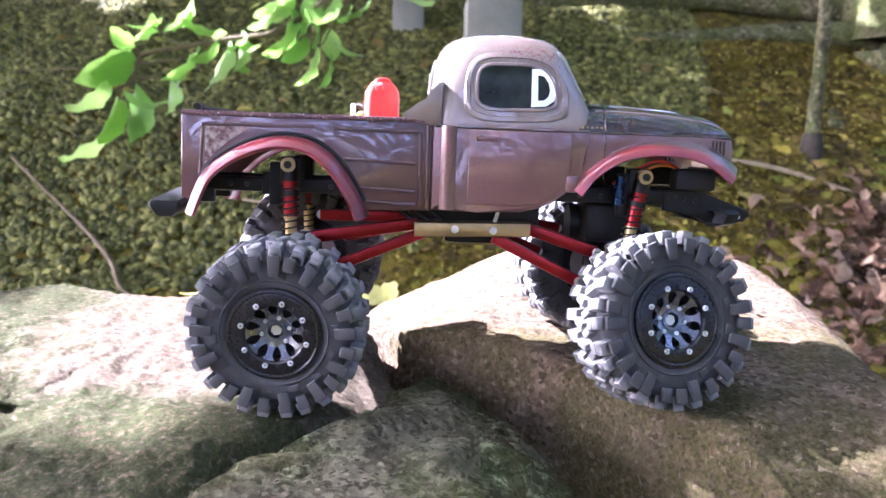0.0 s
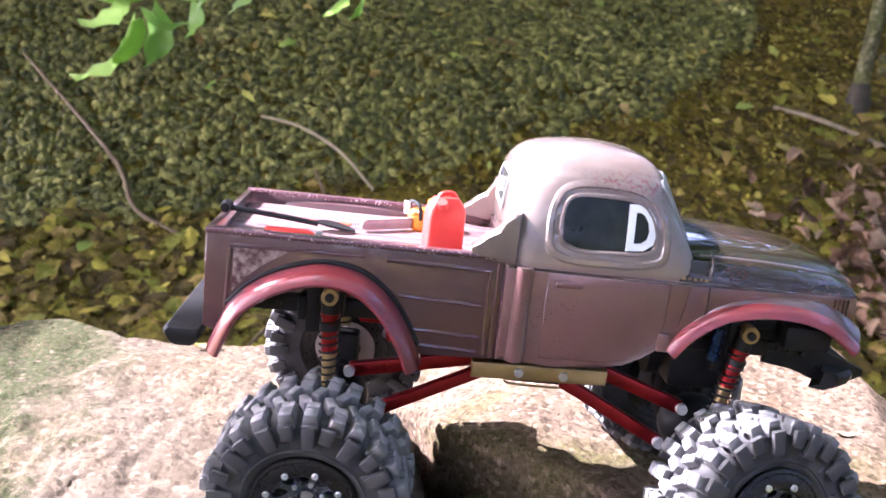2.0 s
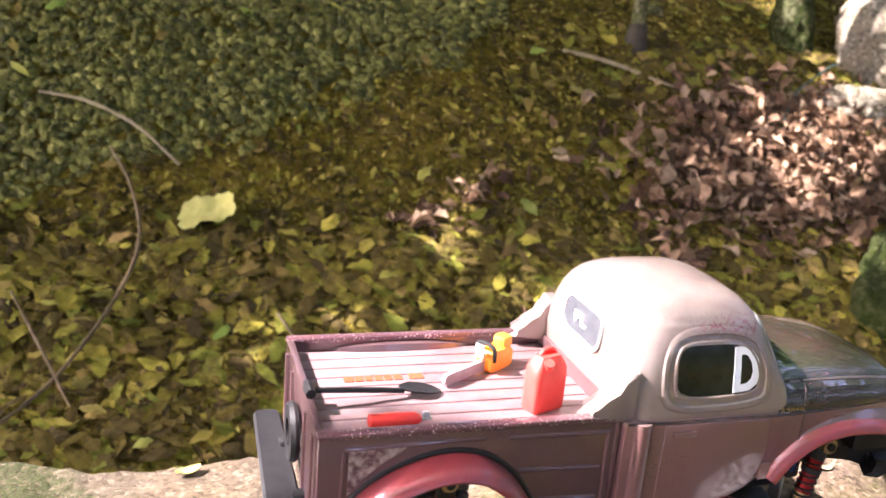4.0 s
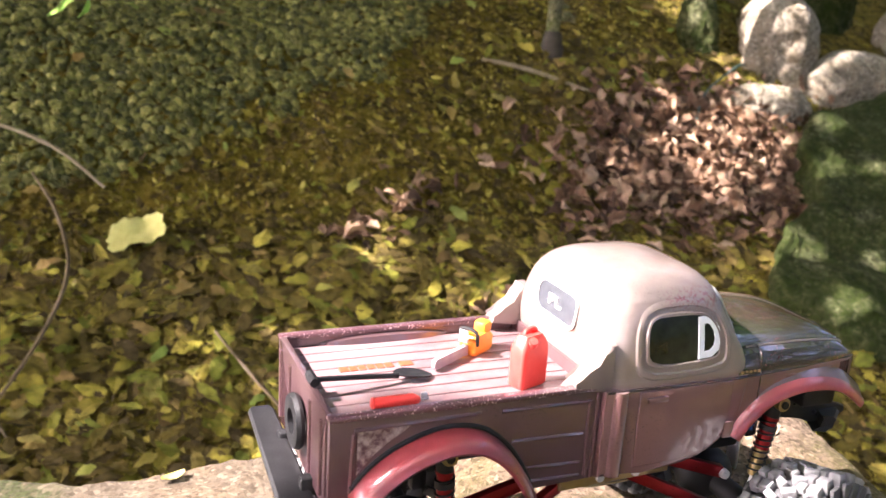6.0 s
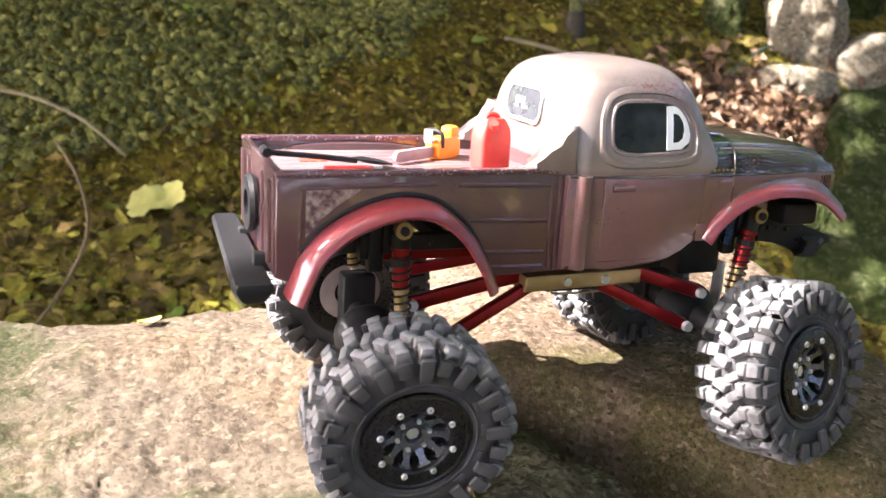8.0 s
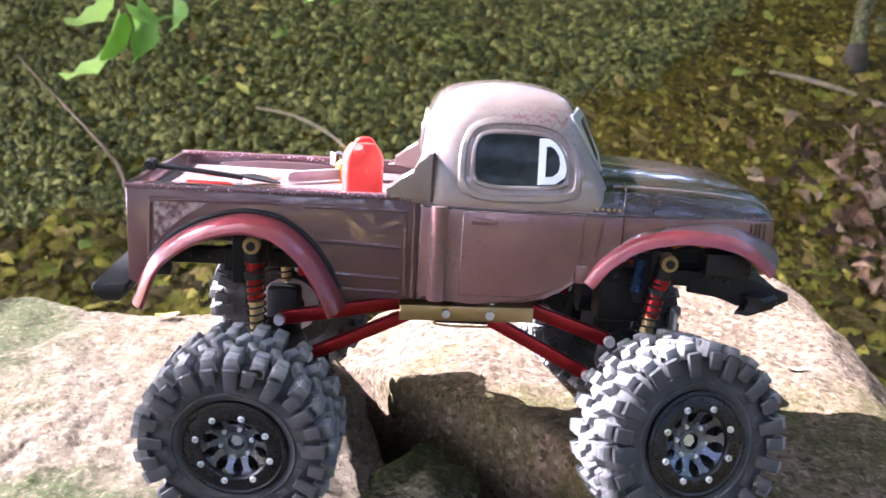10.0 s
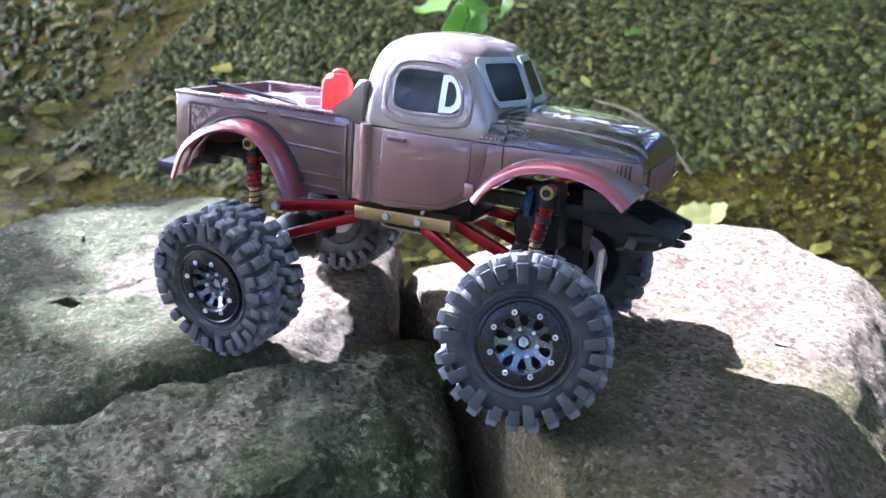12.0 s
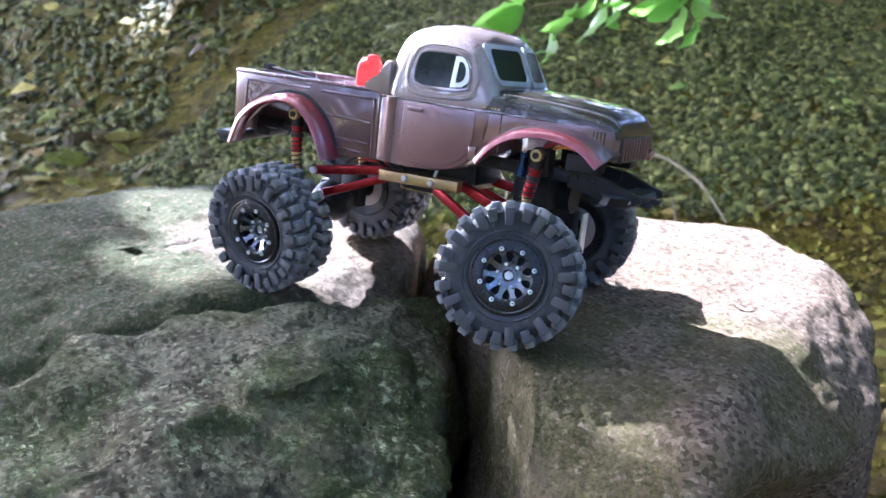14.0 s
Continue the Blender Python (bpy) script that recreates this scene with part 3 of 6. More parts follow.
def cab_at(z, col):
    return float(np.interp(z, [c[0] for c in CAB], [c[col] for c in CAB]))


def prow(z):
    """How far the middle of the windscreen stands forward of its sides."""
    return float(np.interp(z, [68, 75, 80, 93, 97, 100], [0, 2.5, 4.6, 4.6, 2.5, 0]))


def fore_radius(z):
    """Radius of the front corners, small beside the windscreen and wider towards the roof."""
    return float(np.interp(z, [70, 92, 96.5, 100, 102], [5.5, 6.5, 9.0, 10.0, 4.4]))


def ring_at(z, grow=0.0):
    xb, xf, hw, r = (cab_at(z, c) for c in (1, 2, 3, 4))
    r = min(r, 0.48 * (xf - xb), 0.9 * hw)
    g = min(r, fore_radius(z))
    ridge = [(xf + grow + prow(z) * (1 - k), y * (hw - g) * k) for k, y in ((0.66, -1), (0.33, -1), (0, 0), (0.33, 1), (0.66, 1))]
    return mm((x, y, z) for x, y in rounded(xb - grow, xf + grow, -hw - grow, hw + grow, r, 7, g) + ridge)


def build_cab():
    bm = bmesh.new()
    zs = list(np.linspace(66, 91, 16)) + list(np.linspace(92, 101.9, 16))
    loft(bm, [ring_at(z) for z in zs])
    cab = part("cab", bm, PAINT, truck, "rounded cab in pinkish grey lacquer")
    bm = bmesh.new()
    plate(bm, mm2([(-18.3, 37), (-2, 36.8), (14, 37.3), (21, 39), (26, 41.5), (30, 44.5), (33, 48), (35, 52), (37.5, 60), (38, 67.5), (-18.3, 67.5)]), -0.0345, 0.0345, 0.0018)
    part("cab_lower", bm, PAINT, truck, "maroon lower cab with door panels")
    for s in (-1, 1):
        bm = bmesh.new()
        door = mm2([(-5.5, 39.5), (14, 39.8), (21, 41.5), (26, 44), (29.5, 48), (31, 54), (31, 66), (-5.5, 66)])
        plate(bm, door, s * 0.0343, s * 0.0349, 0.0004)
        d = part("door", bm, PAINT, truck)
        bm = bmesh.new()
        box(bm, mm2p(-3, s * 34.6, 62.0), mm2p(5, s * 35.9, 64.0), 0.0006)
        part("door_handle", bm, PAINT, d)
        # belt groove, its darkness drawn as a thin dark tube, and rear corner column
        bm = bmesh.new()
        tube(bm, mm([(-17.4, s * 34.4, 66.8), (0, s * 34.5, 66.6), (34, s * 34.4, 66.5), (46, s * 33.4, 66.5), (62, s * 31.8, 66.4), (80, s * 29.4, 66.2), (90, s * 27.6, 66.1)]), [0.00042, 0.00042], 6, 40)
        part("belt_line", bm, PAINT_HOOD, truck)
        bm = bmesh.new()
        rod(bm, mm2p(-12.5, s * 33.2, 37.5), mm2p(-12.5, s * 33.2, 67.0), 0.0030, 0.0030, 16)
        part("corner_column", bm, PAINT, truck)
        bm = bmesh.new()
        box(bm, mm2p(29.5, s * 34.2, 45.0), mm2p(33.5, s * 35.2, 51.0), 0.0006)
        part("hinge_pad", bm, PAINT, truck)
        # buttress between cab and bed
        bm = bmesh.new()
        lo, hi = sorted((s * 0.0335, s * 0.0262))
        plate(bm, mm2([(-15, 66), (-31, 68.4), (-28.2, 69.4), (-25.6, 71.0), (-23.2, 73.2), (-21.0, 76.2), (-19.4, 79.4), (-18.2, 82.6), (-15, 82.6)]), lo, hi, 0.0016)
        part("buttress", bm, PAINT, truck)
        window(s)


def mm2(points):
    return [(x * 0.001, z * 0.001) for x, z in points]


def mm2p(x, y, z):
    return (x * 0.001, y * 0.001, z * 0.001)


def outline_window(grow):
    pts = [(-2.3 - grow, 73.6 - grow), (24.0 + grow, 74.4 - grow), (24.6 + grow, 79), (23.2 + grow, 84), (20.4 + grow * 0.8, 87.4 + grow * 0.7), (16, 88.8 + grow), (2, 88.8 + grow), (-1.3 - grow * 0.7, 87.6 + grow * 0.7), (-2.6 - grow, 84)]
    # round the corners by two passes of corner cutting
    for _ in range(2):
        pts = [q for a, b in zip(pts, pts[1:] + pts[:1]) for q in ((a[0] * 0.8 + b[0] * 0.2, a[1] * 0.8 + b[1] * 0.2), (a[0] * 0.2 + b[0] * 0.8, a[1] * 0.2 + b[1] * 0.8))]
    return pts


def skin(x, z, s, off):
    """A point on the cab's side, off millimetres proud of it."""
    hw, xf, r = cab_at(z, 3), cab_at(z, 2), min(cab_at(z, 4), fore_radius(z))
    over = max(0.0, x - (xf - r))
    dip = r - math.sqrt(max(r * r - over * over, 0)) if over else 0.0
    return mm2p(x, s * (hw - dip + off), z)


def band(bm, inner, outer, s, lo, hi):
    """A frame between two outlines, proud of the cab's side."""
    n = len(inner)
    a, b = [bm.verts.new(skin(x, z, s, lo)) for x, z in outer], [bm.verts.new(skin(x, z, s, hi)) for x, z in [((p[0] * 0.7 + q[0] * 0.3), (p[1] * 0.7 + q[1] * 0.3)) for p, q in zip(outer, inner)]]
    c, d = [bm.verts.new(skin(x, z, s, hi)) for x, z in [((p[0] * 0.2 + q[0] * 0.8), (p[1] * 0.2 + q[1] * 0.8)) for p, q in zip(outer, inner)]], [bm.verts.new(skin(x, z, s, lo)) for x, z in inner]
    for u, v in ((a, b), (b, c), (c, d)):
        for i in range(n):
            bm.faces.new((u[i], u[(i + 1) % n], v[(i + 1) % n], v[i]))


def window(s):
    bm = bmesh.new()
    pts = outline_window(0)
    back, front = [bm.verts.new(skin(x, z, s, -0.3)) for x, z in pts], [bm.verts.new(skin(x, z, s, 0.15)) for x, z in pts]
    bm.faces.new(back)
    n = len(pts)
    for i in range(n):
        bm.faces.new((back[i], back[(i + 1) % n], front[(i + 1) % n], front[i]))
    ring = front
    for f in (0.8, 0.6, 0.4, 0.2):
        inner = [bm.verts.new(skin(11 + (x - 11) * f, 81 + (z - 81) * f, s, 0.15)) for x, z in pts]
        for i in range(n):
            bm.faces.new((ring[i], ring[(i + 1) % n], inner[(i + 1) % n], inner[i]))
        ring = inner
    mid = bm.verts.new(skin(11, 81, s, 0.15))
    for i in range(n):
        bm.faces.new((ring[i], ring[(i + 1) % n], mid))
    pane = part("side_window", bm, GLASS, truck, "dark tinted side window")
    bm = bmesh.new()
    band(bm, outline_window(0.0), outline_window(1.5), s, -0.2, 0.55)
    part("window_frame", bm, PAINT, pane)
    bm = bmesh.new()
    band(bm, outline_window(2.6), outline_window(5.4), s, -0.2, 0.5)
    part("window_moulding", bm, PAINT, pane)
    # the letter D on the glass
    bm = bmesh.new()
    outer = [(16.2, 74.6), (21.5, 75.0), (24.2, 77.0), (25.0, 80.5), (24.3, 84.3), (22.0, 87.2), (19.5, 88.2), (16.2, 88.0)]
    inner = [(18.4, 76.9), (20.6, 77.1), (22.2, 78.4), (22.7, 80.7), (22.2, 83.3), (20.8, 85.3), (19.6, 85.9), (18.4, 85.8)]
    outer, inner = ([(a[0] + (b[0] - a[0]) * k / 5, a[1] + (b[1] - a[1]) * k / 5) for a, b in zip(line, line[1:] + line[:1]) for k in range(5)] for line in (outer, inner))
    n = len(outer)
    between = [((a[0] + b[0]) / 2, (a[1] + b[1]) / 2) for a, b in zip(outer, inner)]
    rows = [[bm.verts.new(skin(x, z, s, off)) for x, z in line] for line, off in ((outer, 0.1), (outer, 0.5), (between, 0.5), (inner, 0.5), (inner, 0.1))]
    for u, v in zip(rows, rows[1:]):
        for i in range(n):
            bm.faces.new((u[i], u[(i + 1) % n], v[(i + 1) % n], v[i]))
    part("letter_d", bm, DECAL, pane, "white letter D sticker", smooth=False)


def flat_panel(name, outline, place, thick, material, label, parent=None):
    """A thin panel whose outline (u, v) is laid into the truck by place(u, v, out)."""
    bm = bmesh.new()
    a, b = [bm.verts.new(place(u, v, 0)) for u, v in outline], [bm.verts.new(place(u, v, thick)) for u, v in outline]
    bm.faces.new(a), bm.faces.new(b)
    n = len(outline)
    for i in range(n):
        bm.faces.new((a[i], a[(i + 1) % n], b[(i + 1) % n], b[i]))
    return part(name, bm, material, parent or truck, label)


def ring_panel(name, outer, inner, place, thick, material, label, parent):
    bm = bmesh.new()
    rows = [[bm.verts.new(place(u, v, w)) for u, v in line] for line, w in ((outer, 0), (outer, thick), (inner, thick), (inner, 0))]
    n = len(outer)
    for u, v in zip(rows, rows[1:]):
        for i in range(n):
            bm.faces.new((u[i], u[(i + 1) % n], v[(i + 1) % n], v[i]))
    return part(name, bm, material, parent, label)


def build_glass():
    def rear(u, v, w):
        return mm2p(cab_at(v, 1) - 0.1 - w, u, v)
    pane = flat_panel("rear_window", rounded(-12.6, 12.2, 80.2, 90.2, 3.4), rear, 0.3, REAR_GLASS, "small tinted rear window, greyed for its sunlit sheen")
    ring_panel("window_frame", rounded(-13.8, 13.4, 79.1, 91.3, 4.2), rounded(-12.6, 12.2, 80.2, 90.2, 3.4), rear, 0.7, TRIM, "pale window surround", pane)
    for y1, y0, z0, z1 in ((5.0, 3.9, 83.4, 87), (3.9, 1.4, 86.2, 87), (3.9, 2.2, 84.8, 85.5), (0.3, -0.8, 83.4, 87), (-0.8, -3.2, 83.4, 84.2)):
        bm = bmesh.new()
        box(bm, mm2p(cab_at(85, 1) - 0.9, y0, z0), mm2p(cab_at(85, 1) - 0.2, y1, z1))
        part("emblem_bar", bm, DECAL, pane, "white emblem on the rear glass")

    for s in (-1, 1):
        def fore(u, v, w):
            r = min(cab_at(v, 4), fore_radius(v))
            flat = cab_at(v, 3) - r
            over = max(0.0, u - flat)
            w += prow(v) * max(0.0, 1 - u / flat)
            dip = r - math.sqrt(max(r * r - over * over, 0.0))
            return mm2p(cab_at(v, 2) - dip + 0.1 + w, s * u, v)
        pane = flat_panel("windscreen", rounded(2.6, 24.6, 80.0, 93.0, 2.4), fore, 0.35, GLASS, "tinted half of a split windscreen")
        ring_panel("windscreen_frame", rounded(0.4, 26.6, 78.0, 95.0, 3.2), rounded(2.6, 24.6, 80.0, 93.0, 2.4), fore, 0.8, TRIM, "pale grey windscreen frame", pane)


def build_hood():
    # station: x, half width at the belt, height of the shoulder, height of the crown line
    rows = [(33.5, 34.2, 73.6, 77.0), (40, 33.9, 74.0, 77.3), (46, 33.5, 74.0, 77.3), (54, 32.9, 73.8, 77.1), (62, 32.1, 73.4, 76.7), (70, 31.3, 72.8, 76.1), (77, 30.4, 72.0, 75.3), (82, 29.6, 71.3, 74.5), (86, 28.7, 70.4, 73.4), (89, 27.9, 69.0, 71.6), (91, 27.0, 66.8, 68.6), (91.8, 26.0, 63.8, 64.6)]
    arch_x, arch_z = [33, 37, 41.4, 46, 51.4, 60, 69.7, 77, 83, 89.0, 91.8], [46, 52.0, 56.5, 59.6, 62.0, 63.6, 63.4, 62.2, 59.8, 55, 53]
    flank, top = [], []
    for x, hw, zs, zt in rows:
        inset = 6.0
        low = float(np.interp(x, arch_x, arch_z))
        half = [(hw - 0.6, low), (hw, low + 0.6), (hw, (low + 65.6) / 2), (hw, min(65.8, zs - 2.2)), (hw - 0.5, min(66.9, zs - 1.2)), (hw - 6.5, min(66.9, zs - 1.2))]
        flank.append(mm([(x, -y, z) for y, z in half] + [(x, y, z) for y, z in reversed(half)]))
        w = hw - inset + 0.15
        rim = [(hw - 0.3, min(66.6, zs - 1.6)), (hw - 0.5, min(67.6, zs - 0.9)), (hw - 1.3, 0.5 * (zs + min(67.6, zs - 0.9))), (hw - 2.6, zs - 0.7)]
        arc = [(x, -y, z) for y, z in rim] + [(x, w * math.copysign(abs(math.cos(a)) ** 0.8, math.cos(a)), zs + 0.12 + (zt - zs) * math.sin(a) ** 0.75) for a in [math.pi * (1 - k / 18) for k in range(19)]] + [(x, y, z) for y, z in reversed(rim)]
        top.append(mm(arc))
    bm = bmesh.new()
    loft(bm, flank)
    part("front_body", bm, PAINT, truck, "mauve front body sides running from door to nose")
    bm = bmesh.new()
    loft(bm, top)
    hood = part("hood", bm, PAINT_HOOD, truck, "dark glossy hood speckled with maroon")
    for s in (-1, 1):
        for k in range(4):
            bm = bmesh.new()
            x = 55 + 6.2 * k
            hw = float(np.interp(x + 2.4, [r[0] for r in rows], [r[1] for r in rows]))
            box(bm, mm2p(x, s * (hw - 0.5), 63.0), mm2p(x + 4.8, s * (hw + 0.25), 64.6), 0.0003)
            part("louvre", bm, PAINT, hood)
        for k in range(4):
            bm = bmesh.new()
            x = 83.2 + 1.5 * k
            hw = float(np.interp(x, [r[0] for r in rows], [r[1] for r in rows]))
            rod(bm, mm2p(x, s * (hw + 0.05), 56.5), mm2p(x, s * (hw + 0.05), 65.0), 0.0004, 0.0004, 6)
            part("nose_slat", bm, PAINT_HOOD, hood)
        bm = bmesh.new()
        tube(bm, mm([(x, s * (hw - 6.0), zs + 0.25) for x, hw, zs, zt in rows[1:-1]]), [0.0005, 0.0005], 6, 40)
        part("hood_seam", bm, PAINT, hood)
        bm = bmesh.new()
        tube(bm, mm([(43, s * 33.7, 50), (43, s * 33.7, 66), (43, s * 31.9, 74.2), (43.2, s * 27.8, 75.6)]), [0.0003, 0.0003], 6, 20)
        part("cowl_seam", bm, PAINT_HOOD, hood)
        # small gilt script on the cowl, worn to bars
        for k in range(5):
            bm = bmesh.new()
            box(bm, mm2p(34.2 + 1.7 * k, s * 34.0, 67.8 + 0.2 * (k % 2)), mm2p(35.1 + 1.7 * k, s * 34.4, 68.6))
            part("script_bar", bm, GOLD, hood, "gilt script badge")
    bm = bmesh.new()
    box(bm, mm2p(89.6, -20, 52), mm2p(92.0, 20, 63.4), 0.0008)
    grille = part("grille", bm, BLACK, truck, "dark radiator grille")
    for k in range(9):
        bm = bmesh.new()
        box(bm, mm2p(91.8, -16.4 + 4.0 * k, 53), mm2p(92.8, -14.8 + 4.0 * k, 62.8), 0.0003)
        part("grille_bar", bm, PAINT, grille)


def arch(curve, section, s, name, label, material=None):
    """A fender: a section of (outward, up) swept along a curve in x and z."""
    line = smooth_line([(x, 0, z) for x, z in curve], 40)
    rings = []
    for k, p in enumerate(line):
        d = (line[min(k + 1, 40)] - line[max(k - 1, 0)]).normalized()
        nrm = Vector((-d.z, 0, d.x))
        if nrm.z < 0 and abs(d.x) > 0.3:
            nrm = -nrm
        rings.append(mm([(p.x + nrm.x * u, s * y, p.z + nrm.z * u) for y, u in section]))
    bm = bmesh.new()
    loft(bm, rings)
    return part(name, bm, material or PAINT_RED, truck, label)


def build_fenders():
    front = [(33, 45.5), (37, 51.0), (41.4, 55.0), (46, 58.0), (51.4, 60.2), (60, 61.8), (69.7, 61.6), (77, 60.2), (83, 57.6), (90.2, 52.2)]
    rear = [(-103.2, 34.0), (-98.2, 46.2), (-92, 52.6), (-84.7, 57.0), (-76, 60.0), (-69, 60.7), (-62, 59.6), (-56.6, 56.8), (-51.2, 52.0), (-46.9, 46.0), (-43.2, 39.4), (-41.0, 34.0)]
    for s in (-1, 1):
        for curve, y in ((rear, 32.8),):
            pts = [Vector((x, s * y, z)) for x, z in curve[1:-1]]
            mid = sum(pts, Vector()) / len(pts) - Vector((0, 0, 14))
            bm = bmesh.new()
            tube(bm, [(p + Vector(((p - mid).x, 0, (p - mid).z)).normalized() * 1.5) * 0.001 for p in pts], [0.0008, 0.0008], 8, 40)
            part("fender_stripe", bm, BLACK, truck, "black stripe along the fender")
        arch(front, [(22, 5.6), (27, 5.2), (30.5, 3.8), (33.2, 1.9), (34.0, 1.2), (33.4, 0.2), (28, 2.4), (22, 3.4)], s, "fender_apron", "maroon apron between fender lip and body", PAINT_BED)
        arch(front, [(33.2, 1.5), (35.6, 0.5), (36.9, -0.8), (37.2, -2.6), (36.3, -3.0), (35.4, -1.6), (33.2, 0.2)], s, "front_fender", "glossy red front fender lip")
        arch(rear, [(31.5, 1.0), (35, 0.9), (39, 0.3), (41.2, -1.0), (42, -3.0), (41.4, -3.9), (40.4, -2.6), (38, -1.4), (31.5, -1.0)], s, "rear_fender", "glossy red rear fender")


def build_bed():
    arch_in = [(-101.0, 37), (-97.0, 45.5), (-91, 51.5), (-84, 55.8), (-76, 58.6), (-69, 59.2), (-62, 58.2), (-57, 55.6), (-52, 51), (-47.8, 45), (-44.2, 38.6), (-42.5, 36)]
    side = [(-106.3, 68.5), (-106.3, 39)] + arch_in + [(-18.4, 36.8), (-18.4, 68.5)]
    for s in (-1, 1):
        lo, hi = sorted((s * 0.0325, s * 0.0303))
        bm = bmesh.new()
        plate(bm, mm2(side), lo, hi, 0.0004)
        panel = part("bed_side", bm, PAINT_BED, truck, "maroon bed side with pressed ribs")
        for a, b in (((-49, 54.0), (-24, 53.2)), ((-44, 44.0), (-24, 43.2)), ((-41.5, 39.2), (-24, 38.6)), ((-53, 64.6), (-22, 64.2)), ((-22.5, 64.4), (-22.0, 38.2)), ((-99.0, 63.5), (-99.8, 45)), ((-99, 64.5), (-60, 65.0)), ((-19.8, 67), (-19.8, 37.5))):
            bm = bmesh.new()
            rod(bm, mm2p(a[0], s * 32.4, a[1]), mm2p(b[0], s * 32.4, b[1]), 0.0007, 0.0007, 8)
            part("pressed_rib", bm, PAINT_BED, panel)
        bm = bmesh.new()
        lo, hi = sorted((s * 33.4, s * 29.6))
        box(bm, mm2p(-106.6, lo, 67.6), mm2p(-18.6, hi, 69.4), 0.0007)
        part("bed_rail", bm, RAIL_PAINT, truck, "worn maroon top rail with chipped paint")
        # inner bulge over the wheel
        bm = bmesh.new()
        rings = []
        for k in range(13):
            a = math.pi * k / 12
            x = -69 - 24 * math.cos(a)
            h = 2.6 * math.sin(a) + 0.05
            rings.append(mm([(x, s * 30.4, 64.9), (x, s * (30.4 - 3.5 * math.sin(a)), 64.9), (x, s * (30.4 - 2.6 * math.sin(a)), 64.9 + h * 0.8), (x, s * 30.4, 64.9 + h)]))
        loft(bm, rings)
        part("wheel_bulge", bm, PAINT_BED, truck)
    for s in (-1, 1):
        bm = bmesh.new()
        plate(bm, mm2([(-98, 64.6), (-81.5, 64.6), (-84, 62.6), (-89, 59.6), (-94, 55.4), (-98, 50.5)]), min(s * 0.0323, s * 0.0327), max(s * 0.0323, s * 0.0327))
        part("worn_decal", bm, WORN_DECAL, truck, "worn speckled decal on the rear quarter")
    for k in range(9):
        bm = bmesh.new()
        y = -30 + 60 / 9 * k
        box(bm, mm2p(-104.4, y + 0.25, 62.6), mm2p(-18.6, y + 60 / 9 - 0.25, 64.8), 0.0005)
        part("deck_plank", bm, DECK, truck)
    bm = bmesh.new()
    box(bm, mm2p(-104.4, -30.2, 60.8), mm2p(-18.6, 30.2, 62.9))
    part("deck_base", bm, PAINT_BED, truck)
    bm = bmesh.new()
    box(bm, mm2p(-106.6, -29.4, 39), mm2p(-104.3, 29.4, 69.3), 0.0006)
    gate = part("tailgate", bm, PAINT_BED, truck, "dark maroon tailgate")
    for y in (-26, -13, 13, 26):
        bm = bmesh.new()
        rod(bm, mm2p(-106.7, y, 42), mm2p(-106.7, y, 66), 0.0008, 0.0008, 8)
        part("pressed_rib", bm, PAINT_BED, gate)
    bm = bmesh.new()
    lathe(bm, [(0.0042, -0.0012), (0.0084, -0.0012), (0.009, 0), (0.0084, 0.0014), (0.0042, 0.0014)], 28, Matrix.Translation(mm2p(-108.6, -2, 54)) @ pose(0, 0, 0, 0, 0, 90))
    part("spare_ring", bm, BLACK, gate, "black rubber ring on the tailgate")
    bm = bmesh.new()
    box(bm, mm2p(-19.2, -30, 60), mm2p(-17.6, 30, 69.2), 0.0005)
    part("bed_front", bm, PAINT_BED, truck)
    # floor lettering rubbed to bars
    for x0, w in ((-92, 3.0), (-88.5, 2.4), (-85.5, 2.4), (-82.4, 2.4), (-79.4, 2.4), (-76.4, 2.6), (-71.5, 4.5)):
        bm = bmesh.new()
        box(bm, mm2p(x0, 6.0, 64.6), mm2p(x0 + w, 9.6, 65.05))
        part("deck_marking", bm, ORANGE_DECAL, truck, "worn orange marking on the deck")


